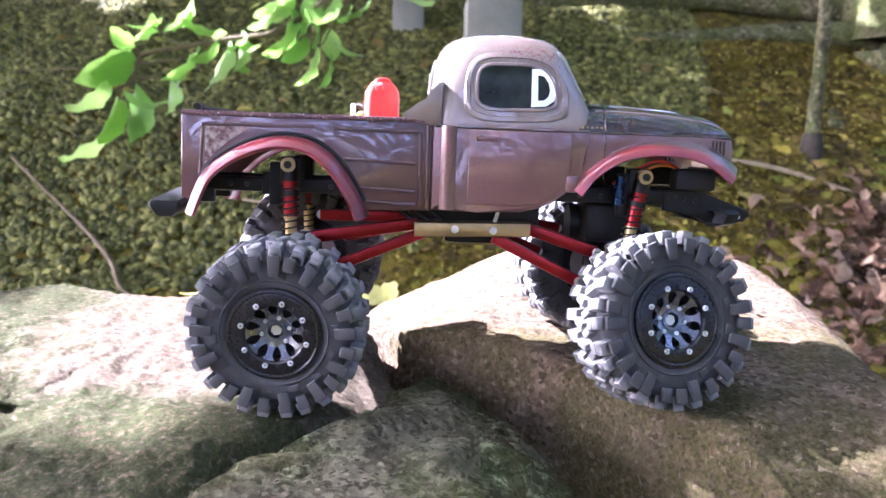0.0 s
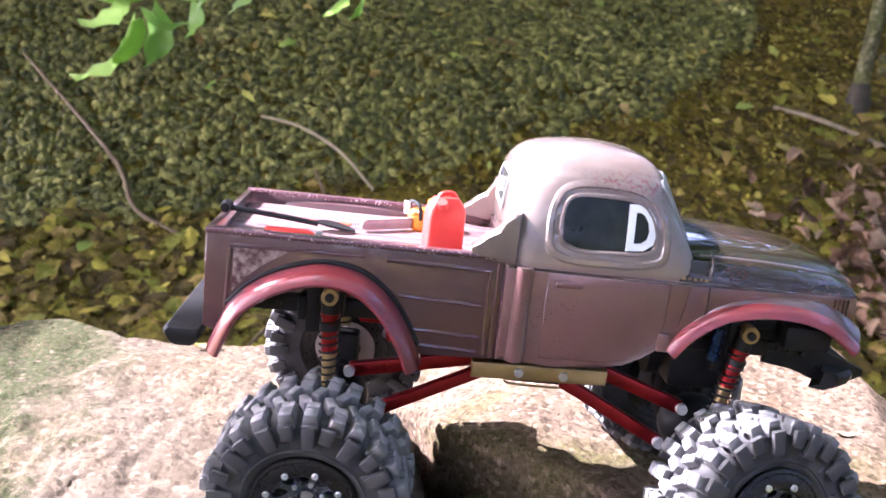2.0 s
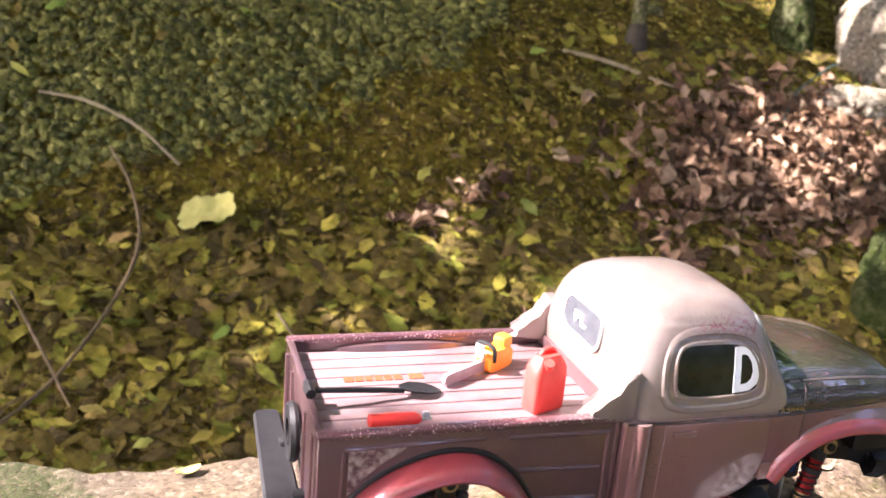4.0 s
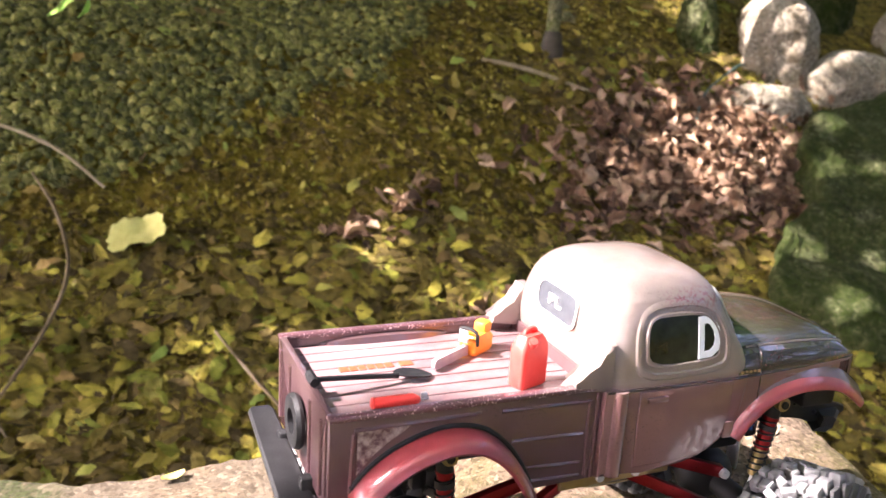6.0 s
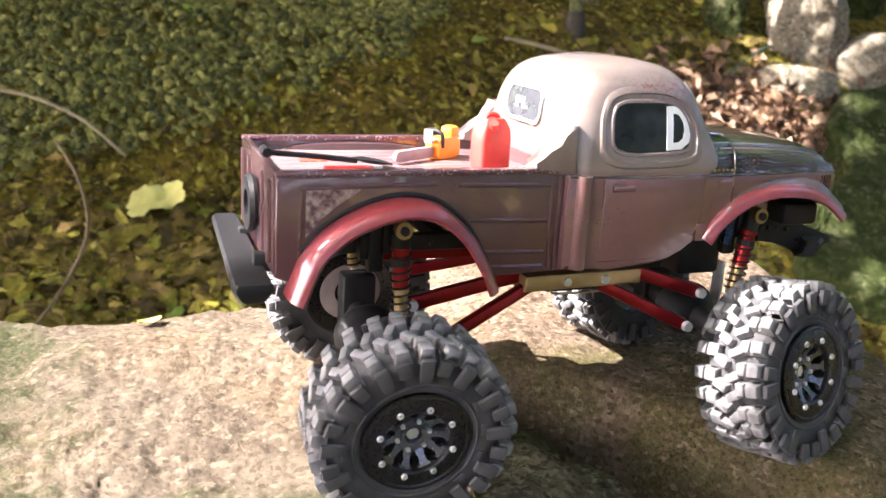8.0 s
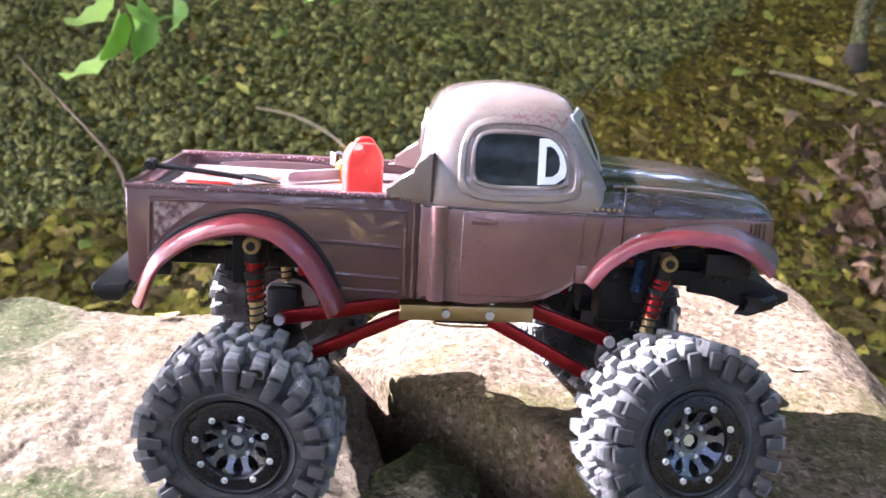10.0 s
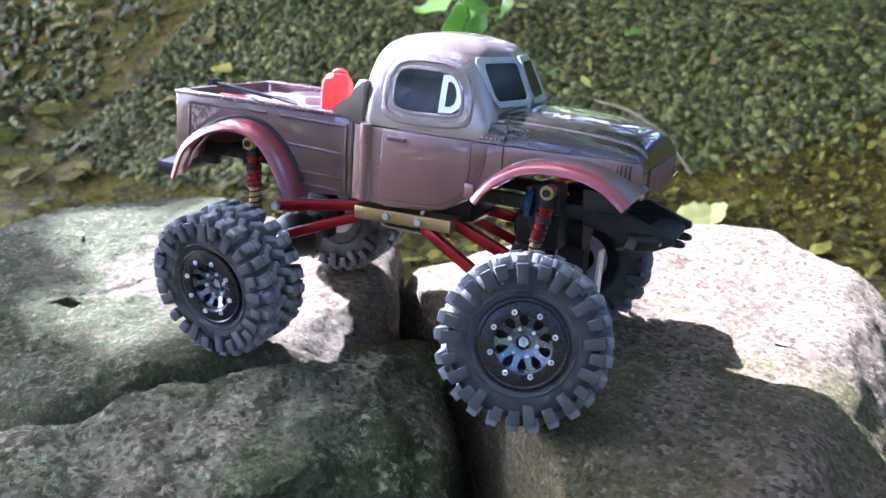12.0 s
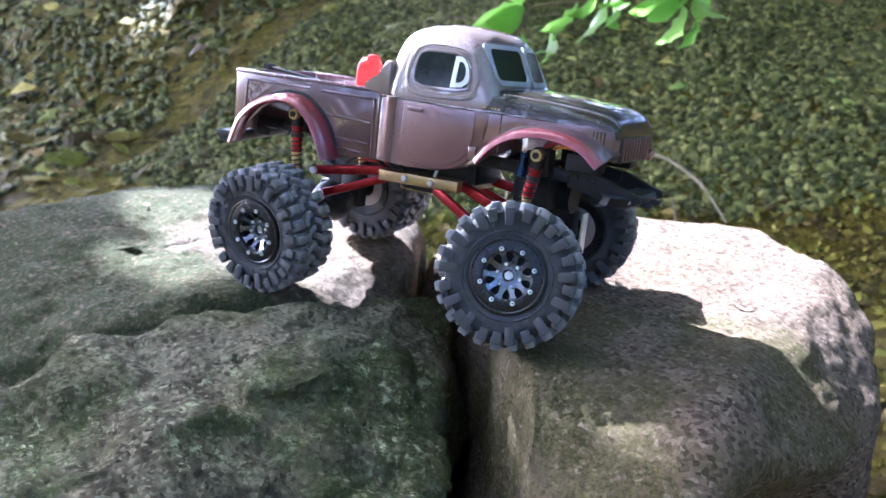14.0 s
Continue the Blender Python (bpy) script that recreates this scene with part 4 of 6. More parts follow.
def build_chassis():
    for s in (-1, 1):
        bm = bmesh.new()
        box(bm, mm2p(-104, s * 15 - 2, 40.5), mm2p(84, s * 15 + 2, 46), 0.0008)
        rail = part("chassis_rail", bm, BLACK, truck)
        for x in (-92, -86, -55, -38, 38, 46, 72, 78):
            bm = bmesh.new()
            rod(bm, mm2p(x, s * 16.6, 43.2), mm2p(x, s * 17.6, 43.2), 0.0010, 0.0008, 10)
            part("bolt", bm, RIM, rail)
        # shock towers
        for x in (-68, 60):
            bm = bmesh.new()
            box(bm, mm2p(x - 5, s * 20 - 4, 42), mm2p(x + 3, s * 20 + 4, 54), 0.001)
            box(bm, mm2p(x - 9, s * 21 - 2, 36), mm2p(x - 4, s * 21 + 2, 52), 0.001)
            part("shock_tower", bm, BLACK, truck)
    bm = bmesh.new()
    box(bm, mm2p(-26, -13, 30), mm2p(24, 13, 40), 0.002)
    part("gearbox", bm, BLACK, truck, "black gearbox under the cab")
    for x in (-97.5, -49.5):
        bm = bmesh.new()
        box(bm, mm2p(x - 2.5, -12, 41), mm2p(x + 2.5, 12, 45), 0.001)
        part("cross_member", bm, BLACK, truck)
    bm = bmesh.new()
    box(bm, mm2p(42, -11, 25), mm2p(60, 11, 40.5), 0.002)
    part("servo", bm, BLACK, truck, "black servo between the front wheels")
    bm = bmesh.new()
    rod(bm, mm2p(38, 6, 31), mm2p(66, 6, 31), 0.0075, 0.0075, 20)
    part("motor", bm, BLACK, truck, "black motor can")
    bm = bmesh.new()
    plate(bm, mm2([(-23.6, 31.6), (-23.6, 26.2), (19.6, 27.2), (19.6, 32.4)]), -0.0222, 0.0222, 0.0006)
    skid = part("skid_plate", bm, GOLD, truck, "gold anodised skid plate")
    for s in (-1, 1):
        for x in (-8.6, 5.6):
            bm = bmesh.new()
            rod(bm, mm2p(x, s * 22, 29.3), mm2p(x, s * 23.2, 29.3), 0.0016, 0.0014, 14)
            part("bolt", bm, STEEL, skid)
    bm = bmesh.new()
    box(bm, mm2p(-13, -16, 23.4), mm2p(8, 16, 27), 0.0015)
    part("skid_base", bm, BLACK, truck)
    for s in (-1, 1):
        for name, a, b, r in (("link", (-20, 18, 27.5), (-52, 27, 15.0), 2.0), ("link", (-22, 15, 30.5), (-62, 20, 24.5), 2.3), ("link", (6, 18, 26.5), (38, 24, 11.5), 2.1), ("link", (17, 15, 30.5), (45, 20, 22), 2.3)):
            bm = bmesh.new()
            p, q = Vector(mm2p(a[0], s * a[1], a[2])), Vector(mm2p(b[0] - (s > 0) * (8 if b[0] > 0 else 0), s * b[1], b[2] + (5 if s > 0 else 0)))
            m = Matrix.Translation((p + q) / 2) @ (q - p).to_track_quat("X", "Z").to_matrix().to_4x4()
            half = (q - p).length / 2
            box(bm, (-half, -0.0016, -r * 0.001), (half, 0.0016, r * 0.001), 0.0006, m)
            link = part("link", bm, RED_METAL, truck, "red anodised suspension link")
            bm = bmesh.new()
            rod(bm, q + Vector((0, s * 0.0014, 0)), q + Vector((0, s * 0.0032, 0)), 0.0019, 0.0017, 12)
            part("bolt", bm, STEEL, link)


def build_shock(top, foot, s):
    t, f = Vector(mm2p(*top)), Vector(mm2p(*foot))
    d = (f - t)
    n = d.normalized()
    bm = bmesh.new()
    rod(bm, t - n * 0.001, t + n * 0.0060, 0.0028, 0.0028, 16)
    shock = part("shock_absorber", bm, BLACK, truck, "oil shock absorber with red and gold body")
    bm = bmesh.new()
    rod(bm, t + Vector((0, s * -0.001, 0)), t + Vector((0, s * 0.0042, 0)), 0.0026, 0.0026, 20)
    part("shock_eye", bm, GOLD, shock, "gold shock eye with steel bolt")
    bm = bmesh.new()
    rod(bm, t + Vector((0, s * 0.0040, 0)), t + Vector((0, s * 0.0050, 0)), 0.0014, 0.0014, 12)
    part("bolt", bm, BLACK, shock)
    q = d.to_track_quat("Z", "Y")
    for name, mat, a, b, r in (("upper_body", RED_METAL, 0.0060, 0.0185, 0.0026), ("lower_body", GOLD, 0.0185, 0.0290, 0.0021)):
        bm = bmesh.new()
        rod(bm, t + n * a, t + n * b, r, r, 20)
        rod(bm, t + n * a, t + n * (a + 0.0010), r + 0.0004, r + 0.0004, 20)
        part(name, bm, mat, shock)
    bm = bmesh.new()
    pts = [t + n * (0.0075 + 0.0210 * k / 90) + q @ Vector((0.0030 * math.cos(2 * math.pi * k / 10), 0.0030 * math.sin(2 * math.pi * k / 10), 0)) for k in range(91)]
    tube(bm, pts, [0.00034, 0.00034], 6, len(pts) - 1)
    part("spring", bm, BLACK, shock, "thin black coil spring")
    bm = bmesh.new()
    rod(bm, t + n * 0.0092, t + n * 0.0112, 0.0032, 0.0032, 20)
    part("collar", bm, BLACK, shock)
    bm = bmesh.new()
    rod(bm, t + n * 0.0285, f, 0.0009, 0.0011, 10)
    part("shaft", bm, STEEL, shock)


WHEEL_MESHES = {}


def wheel_piece(name, key, make, material, wheel, m=None, label="", smooth=True):
    """A piece of a wheel; all wheels share its mesh."""
    if key not in WHEEL_MESHES:
        bm = bmesh.new()
        make(bm)
        me = bpy.data.meshes.new(name)
        bmesh.ops.recalc_face_normals(bm, faces=bm.faces)
        bm.to_mesh(me)
        bm.free()
        me.materials.append(material)
        if smooth:
            me.shade_smooth()
            me.set_sharp_from_angle(angle=radians(38))
        WHEEL_MESHES[key] = me
    ob = new(name, WHEEL_MESHES[key])
    ob.parent = wheel
    if m is not None:
        ob.matrix_basis = m
    return tagged(ob, label)


def turned(profile):
    return lambda bm: lathe(bm, [(r * 0.001, y * 0.001) for r, y in profile], 64)


def wedge(lo, hi, bevel, squeeze):
    """A rubber block that narrows outwards along x."""
    def make(bm):
        if hi[1] - lo[1] > 0.006:
            cut, deep = (lo[1] + hi[1]) / 2 + 0.0006, lo[0] + (hi[0] - lo[0]) * 0.55
            box(bm, lo, (deep, hi[1], hi[2]))
            box(bm, lo, (hi[0], cut - 0.0004, hi[2]), bevel)
            box(bm, (lo[0], cut + 0.0004, lo[2]), (hi[0] - 0.0003, hi[1], hi[2]), bevel)
        else:
            box(bm, lo, hi, bevel)
        for v in bm.verts:
            f = (v.co.x - lo[0]) / (hi[0] - lo[0])
            v.co.z *= 1 - squeeze * f
    return make


def spokes(bm):
    """The dished wheel centre: ten webs that run inwards from the ring to a flange."""
    for k in range(10):
        turn = pose(0, 0, 0, 0, 36 * k, 0)
        web = [(4.6, -8.2, 1.50), (6.2, -9.0, 1.30), (7.6, -9.8, 1.00), (8.8, -10.5, 1.10), (9.7, -11.0, 1.9), (10.5, -11.3, 3.3)]
        a = web + [(x, y, -z) for x, y, z in reversed(web)]
        vs = [[bm.verts.new(turn @ Vector(mm2p(x, y + d, z))) for x, y, z in a] for d in (0, 1.8)]
        bm.faces.new(vs[0]), bm.faces.new(vs[1])
        for i in range(len(a)):
            j = (i + 1) % len(a)
            bm.faces.new((vs[0][i], vs[0][j], vs[1][j], vs[1][i]))
    lathe(bm, [(r * 0.001, y * 0.001) for r, y in [(2.7, -8.9), (3.6, -8.9), (3.8, -8.3), (5.9, -8.7), (6.1, -8.2), (6.1, -5.5), (2.7, -5.5)]], 32)


def build_wheel(centre, out, spin):
    """A wheel whose outer face looks along the unit vector out."""
    o = Vector(out).normalized()
    x = Vector((0, 0, 1)).cross(o).normalized()
    z = o.cross(x)
    # local -y is the outer face
    m = Matrix(((-x.x, -o.x, z.x, centre[0] * 0.001), (-x.y, -o.y, z.y, centre[1] * 0.001), (-x.z, -o.z, z.z, centre[2] * 0.001), (0, 0, 0, 1))) @ pose(0, 0, 0, 0, spin, 0) @ Matrix.Diagonal((0.968, 0.92, 0.968, 1))
    wheel = new("wheel")
    wheel.empty_display_size = 0.01
    wheel.parent = truck
    wheel.matrix_basis = m
    rng = random.Random(5)
    w = 12.4
    wheel_piece("tyre", "tyre", turned([(16.2, -w + 1.5), (17.5, -w + 0.2), (18.6, -w), (19.0, -w - 0.5), (19.4, -w), (22, -w), (24, -w + 0.3), (26.4, -w + 1.4), (27.8, -w + 3.6), (28.2, -6), (28.3, 0), (28.2, 6), (27.8, w - 3.6), (26.4, w - 1.4), (24, w - 0.3), (20.5, w), (17.5, w - 0.2), (16.2, w - 1.5), (15.6, 0)]), RUBBER, wheel, None, "knobbly black rubber tyre")
    # tread: shoulder lugs, lugs that run down the sidewall, and centre blocks
    n = 25
    for k in range(n):
        for s in (-1, 1):
            a = 2 * math.pi * (k + (0.5 if s > 0 else 0)) / n + rng.uniform(-0.015, 0.015)
            turn = pose(0, 0, 0, 0, -math.degrees(a), 0)
            lo, hi = sorted((s * 0.0040, s * 0.0129))
            wheel_piece("lug", ("shoulder", s), wedge((0.0268, lo, -0.0024), (0.0316, hi, 0.0024), 0.0006, 0.15), LUG_RUBBER, wheel, turn @ pose(0, 0, 0, s * 3 + rng.uniform(-2, 2), rng.uniform(-1.5, 1.5), 0))
            lo, hi = sorted((s * 0.0114, s * 0.0132))
            long = k % 2
            wheel_piece("lug", ("side", s, long), wedge((0.0222 if long else 0.0246, lo, -0.0017), (0.0298, hi, 0.0020), 0.0005, -0.2), RUBBER, wheel, turn @ pose(0, 0, 0, 0, rng.uniform(-2, 2), s * 4))
            lo, hi = sorted((s * 0.0002, s * 0.0056))
            wheel_piece("lug", ("centre", s), wedge((0.0274, lo, -0.0016), (0.0313, hi, 0.0016), 0.0005, 0.12), LUG_RUBBER, wheel, turn @ pose(0, 0, 0, 0, 7.2, 0) @ pose(0, 0, 0, s * 26, 0, 0))
    for k in range(14):
        if k % 7 == 6:
            continue
        a = radians(360 / 14 * k + 8)
        wheel_piece("sidewall_mark", "mark", lambda bm: box(bm, (-0.0012, -0.0003, -0.0019), (0.0012, 0.0003, 0.0019), 0.0002), RUBBER, wheel, pose(0, 0, 0, 0, -math.degrees(a), 0) @ Matrix.Translation((0.0212, -w * 0.001 - 0.0001, 0)))
    wheel_piece("rim", "rim", turned([(16.6, -12.2), (16.5, -13.0), (15.6, -13.3), (15.0, -12.9), (14.4, -13.2), (10.8, -13.1), (10.3, -12.6), (10.3, -6), (10.3, 10), (16.4, 12), (16.4, 11), (14, 8), (14, -10)]), RIM, wheel, None, "black beadlock rim")
    wheel_piece("spokes", "spokes", spokes, SPOKE, wheel, None, "gunmetal wheel centre with ten small windows", False)
    wheel_piece("inner_disc", "inner", turned([(0.5, -5.0), (10.4, -5.0), (10.4, -4.0), (0.5, -4.0)]), BLACK, wheel)
    for k in range(8):
        for key, add, r, h, mat in (("bright", 10, 0.00105, 0.0009, STEEL), ("dark", 32.5, 0.0009, 0.0004, RIM)):
            a = radians(45 * k + add)
            p = Matrix.Translation((0.0117 * math.cos(a), -0.0130, 0.0117 * math.sin(a)))
            wheel_piece("rim_bolt", key, lambda bm, r=r, h=h: lathe(bm, [(0.0004, -h * 0.55), (0.0004, -h), (r * 0.8, -h), (r, -h * 0.7), (r, 0.0004), (0.0004, 0.0004)], 12), mat, wheel, p)
    for k in range(6):
        a = radians(60 * k + 25)
        wheel_piece("rim_bolt", "inner_bolt", lambda bm: rod(bm, (0, 0, 0), (0, -0.0009, 0), 0.0008, 0.0007, 8), STEEL, wheel, Matrix.Translation((0.0050 * math.cos(a), -0.0085, 0.0050 * math.sin(a))))
    wheel_piece("hub_nut", "nut", lambda bm: rod(bm, (0, -0.0050, 0), (0, -0.0078, 0), 0.0022, 0.0020, 6), STEEL, wheel, None, "steel hex hub nut")
    wheel_piece("brake_disc", "disc", turned([(6, 9.5), (11.6, 9.5), (11.9, 10.0), (11.6, 10.6), (6, 10.6)]), GREY_PLASTIC, wheel, None, "pale grey disc on the inside")
    return wheel


# centre, direction of the hub towards the far side, turn
WHEELS = {"near_rear": ((-69.4, -43.2, -3.4), (0.05, 0.985, 0.135), 40), "far_rear": ((-67.0, 43.0, 12.6), (0.02, 0.985, 0.15), 10),
          "near_front": ((62.8, -46.6, 2.4), (-0.27, 0.945, -0.17), 75), "far_front": ((54.0, 45.0, 10.6), (-0.22, 0.97, -0.03), 120)}


def build_running_gear():
    for a, b in (("near_rear", "far_rear"), ("near_front", "far_front")):
        p, q = Vector(WHEELS[a][0]), Vector(WHEELS[b][0])
        d = (q - p).normalized()
        build_wheel(p, -Vector(WHEELS[a][1]), WHEELS[a][2])
        build_wheel(q, Vector(WHEELS[b][1]), WHEELS[b][2])
        bm = bmesh.new()
        u, v = p * 0.001 + d * 0.008, q * 0.001 - d * 0.008
        rod(bm, u, v, 0.0045, 0.0045, 20)
        for t in (0.17, 0.83):
            c = u + (v - u) * t
            box(bm, (-0.006, -0.0045, -0.008), (0.006, 0.0045, 0.013), 0.0015, Matrix.Translation(c))
        axle = part("axle", bm, BLACK, truck, "black axle housing")
        bm = bmesh.new()
        bmesh.ops.create_uvsphere(bm, u_segments=20, v_segments=12, radius=0.0105, matrix=Matrix.Translation(u + (v - u) * 0.56) @ Matrix.Diagonal((1.15, 0.9, 1.0, 1)))
        part("differential", bm, BLACK, axle)
    for s in (-1, 1):
        build_shock((-69.0, s * 28.5, 51.3), (-67.5, s * 29, 16 if s < 0 else 20), s)
        build_shock((59.5, s * 26.0, 51.2), (53.0, s * 26, 14), s)


def build_bumpers():
    bm = bmesh.new()
    prof = [(-24, 92.5), (-19, 99.0), (-9, 102.5), (9, 102.5), (19, 99.0), (24, 92.5), (22, 88.5), (14, 93), (-14, 93), (-22, 88.5)]
    rings = [[mm2p(x - dx, y, z) for y, x in prof] for z, dx in ((33.6, 4.5), (34.8, 1.2), (38.2, 0), (39.6, 1.4))]
    loft(bm, rings)
    bumper = part("front_bumper", bm, BLACK, truck, "angular black front bumper")
    for s in (-1, 1):
        bm = bmesh.new()
        plate(bm, mm2([(70, 46), (70, 38.5), (79, 38), (86, 34.8), (97, 33.8), (103.5, 37.2), (103, 39.6), (95, 42.2), (86, 45.6), (78, 46.4)]), min(s * 0.0145, s * 0.0172), max(s * 0.0145, s * 0.0172), 0.0005)
        bracket = part("bracket", bm, BLACK, bumper)
        for x, z, mat in ((74, 43.5, RIM), (82, 42.5, RIM), (88, 38.4, RIM), (98.5, 37.0, STEEL)):
            bm = bmesh.new()
            rod(bm, mm2p(x, s * 17.0, z), mm2p(x, s * 18.2, z), 0.0011, 0.0009, 8)
            part("bolt", bm, mat, bracket)
        bm = bmesh.new()
        tube(bm, mm([(98, s * 9, 36), (104, s * 8, 35.5), (104, s * 5, 35.5), (98, s * 4, 36)]), [0.0011, 0.0011], 8)
        part("shackle", bm, BLACK, bumper)
    bm = bmesh.new()
    prof = [(-33, -117.0), (-31.5, -118.0), (34.5, -116.2), (36, -115.2), (36, -108.5), (34, -107.4), (-32, -106.6), (-33, -107.6)]
    rings = [[mm2p(-112 + (x + 112) * f, y * g, z + 0.065 * y) for y, x in prof] for z, f, g in ((33.6, 0.45, 0.95), (34.6, 0.70, 0.975), (37.2, 1.0, 1.0), (38.6, 1.0, 1.0), (39.4, 0.86, 0.985))]
    loft(bm, rings)
    bumper = part("rear_bumper", bm, BLACK, truck, "thick black rear bumper")
    for s in (-1, 1):
        bm = bmesh.new()
        box(bm, mm2p(-110, s * 15 - 2, 36), mm2p(-98, s * 15 + 2, 42), 0.0008)
        part("bracket", bm, BLACK, bumper)


def build_small_parts():
    for s in (-1, 1):
        bm = bmesh.new()
        rod(bm, mm2p(51.0, s * 24, 40.4), mm2p(51.6, s * 24, 51.0), 0.0019, 0.0019, 16)
        part("shock_reservoir", bm, BLUE_METAL, truck, "dark blue shock reservoir")
        bm = bmesh.new()
        box(bm, mm2p(71.5, s * 22 - 5, 46.6), mm2p(86.5, s * 22 + 5, 54.5), 0.0015)
        part("fender_liner", bm, BLACK, truck, "black plastic box behind the front fender")
        bm = bmesh.new()
        box(bm, mm2p(-79.5, s * 20 - 2.5, 40), mm2p(-76.5, s * 20 + 2.5, 48), 0.0006)
        box(bm, mm2p(-79.5, s * 20 - 2.5, 46), mm2p(-70, s * 20 + 2.5, 48), 0.0006)
        part("shock_bracket", bm, BLACK, truck)
    for pts, mat, label in (([(50, -18, 48), (60, -20, 54.5), (66, -21, 57), (73, -20, 55), (79, -18, 49), (80, -14, 44)], RED_PLASTIC, "red lead under the front fender"),
                            ([(52, -16, 47), (63, -19, 54), (70, -20, 55.5), (76, -18, 52.5), (78, -12, 46)], ORANGE_PLASTIC, "orange lead under the front fender"),
                            ([(54, 12, 43), (56.5, 22, 41), (58.5, 24, 34), (55.5, 22, 26)], ORANGE_PLASTIC, "orange lead beside the front shock")):
        bm = bmesh.new()
        tube(bm, mm(pts), [0.0006, 0.0006], 7, 26)
        part("wire", bm, mat, truck, label)
    bm = bmesh.new()
    box(bm, mm2p(72.0, 2, 6), mm2p(73.4, 8, 25), 0.0006)
    part("steering_plate", bm, STEEL, truck, "bare steel plate before the front axle")
    bm = bmesh.new()
    plate(bm, mm2([(7.0, 37.2), (8.2, 36.8), (6.8, 31.6), (5.4, 32.4)]), -0.0206, -0.0198, 0.0002)
    part("tag", bm, DECAL, truck, "small white tape end under the cab")
    bm = bmesh.new()
    tube(bm, mm([(-12.4, -18.5, 26), (-11.4, -18.5, 24.2), (-2, -18.5, 23.8), (7.6, -18.5, 24.2), (8.8, -18.5, 26)]), [0.0004, 0.0004], 6, 24)
    part("wire_guard", bm, GOLD, truck, "thin gold wire edge under the skid plate")
    for s in (-1, 1):
        for k in range(3):
            bm = bmesh.new()
            rod(bm, mm2p(-30 + 6 * k, s * 16, 36), mm2p(-22 + 6 * k, s * 16, 30.5), 0.0009, 0.0009, 8)
            part("strut", bm, BLACK, truck)


build_small_parts()
build_cab()
build_glass()
build_hood()
build_fenders()
build_bed()
build_chassis()
build_running_gear()
build_bumpers()


# ---- things lying in the bed ----
def on_deck(x, y, turn=0.0, z=64.9):
    return TRUCK_M @ pose(x * 0.001, y * 0.001, z * 0.001, 0, 0, turn)


def build_can():
    can = thing("fuel_can", "small red plastic fuel can standing in the truck bed", "fuel can", on_deck(-37, -17.0, 20))
    rings = []
    for z, k in ((0, 0.90), (0.8, 1.0), (10.5, 1.0), (13.5, 0.97), (15.6, 0.80), (17.2, 0.60)):
        rings.append(mm([(x, y, z) for x, y in rounded(-6.1 * k, 6.1 * k, -3.4 * k, 3.4 * k, 1.6 * k, 4)]))
    bm = bmesh.new()
    loft(bm, rings)
    part("can_body", bm, RED_PLASTIC, can)
    bm = bmesh.new()
    rod(bm, mm2p(-2.0, -2.6, 14.6), mm2p(-2.6, -3.6, 16.4), 0.0017, 0.0015, 12)
    part("cap", bm, RED_PLASTIC, can, "dark red screw cap")
    bm = bmesh.new()
    tube(bm, mm([(-2.5, 1, 16.0), (-1, 1, 18.0), (2.5, 1, 18.0), (4.2, 1, 15.4)]), [0.0008, 0.0008], 8)
    part("handle", bm, RED_PLASTIC, can)


def build_saw():
    saw = thing("toy_chainsaw", "orange toy chainsaw with a grey bar lying in the truck bed", "chainsaw", on_deck(-42, 12, 32))
    bm = bmesh.new()
    rings = [mm([(x, y, z) for x, y in rounded(-6.0 * k, 6.0 * k, -3.4 * k, 3.4 * k, 1.4, 4)]) for z, k in ((0, 0.85), (1.2, 1), (5.5, 1), (7, 0.8))]
    loft(bm, rings)
    part("saw_body", bm, ORANGE_PLASTIC, saw)
    bm = bmesh.new()
    box(bm, mm2p(1, -2.5, 6.2), mm2p(6, 2.5, 10.5), 0.0012)
    part("engine_cover", bm, ORANGE_PLASTIC, saw)
    bm = bmesh.new()
    tube(bm, mm([(-4.5, -3.4, 4), (-5.2, -3, 9.0), (-5.2, 3, 9.0), (-4.5, 3.4, 4)]), [0.0007, 0.0007], 8)
    part("handle", bm, BLACK, saw)
    bm = bmesh.new()
    box(bm, mm2p(-8.4, -1.8, 5.5), mm2p(-7.7, 1.8, 10.0), 0.0003)
    part("hand_guard", bm, GREY_PLASTIC, saw)
    bm = bmesh.new()
    outline = rounded(-25, -4, 0.6, 4.2, 1.7, 5)
    plate(bm, [(x * 0.001, z * 0.001) for x, z in outline], -0.0008, 0.0008, 0.0003)
    part("guide_bar", bm, GREY_PLASTIC, saw, "pale grey guide bar")


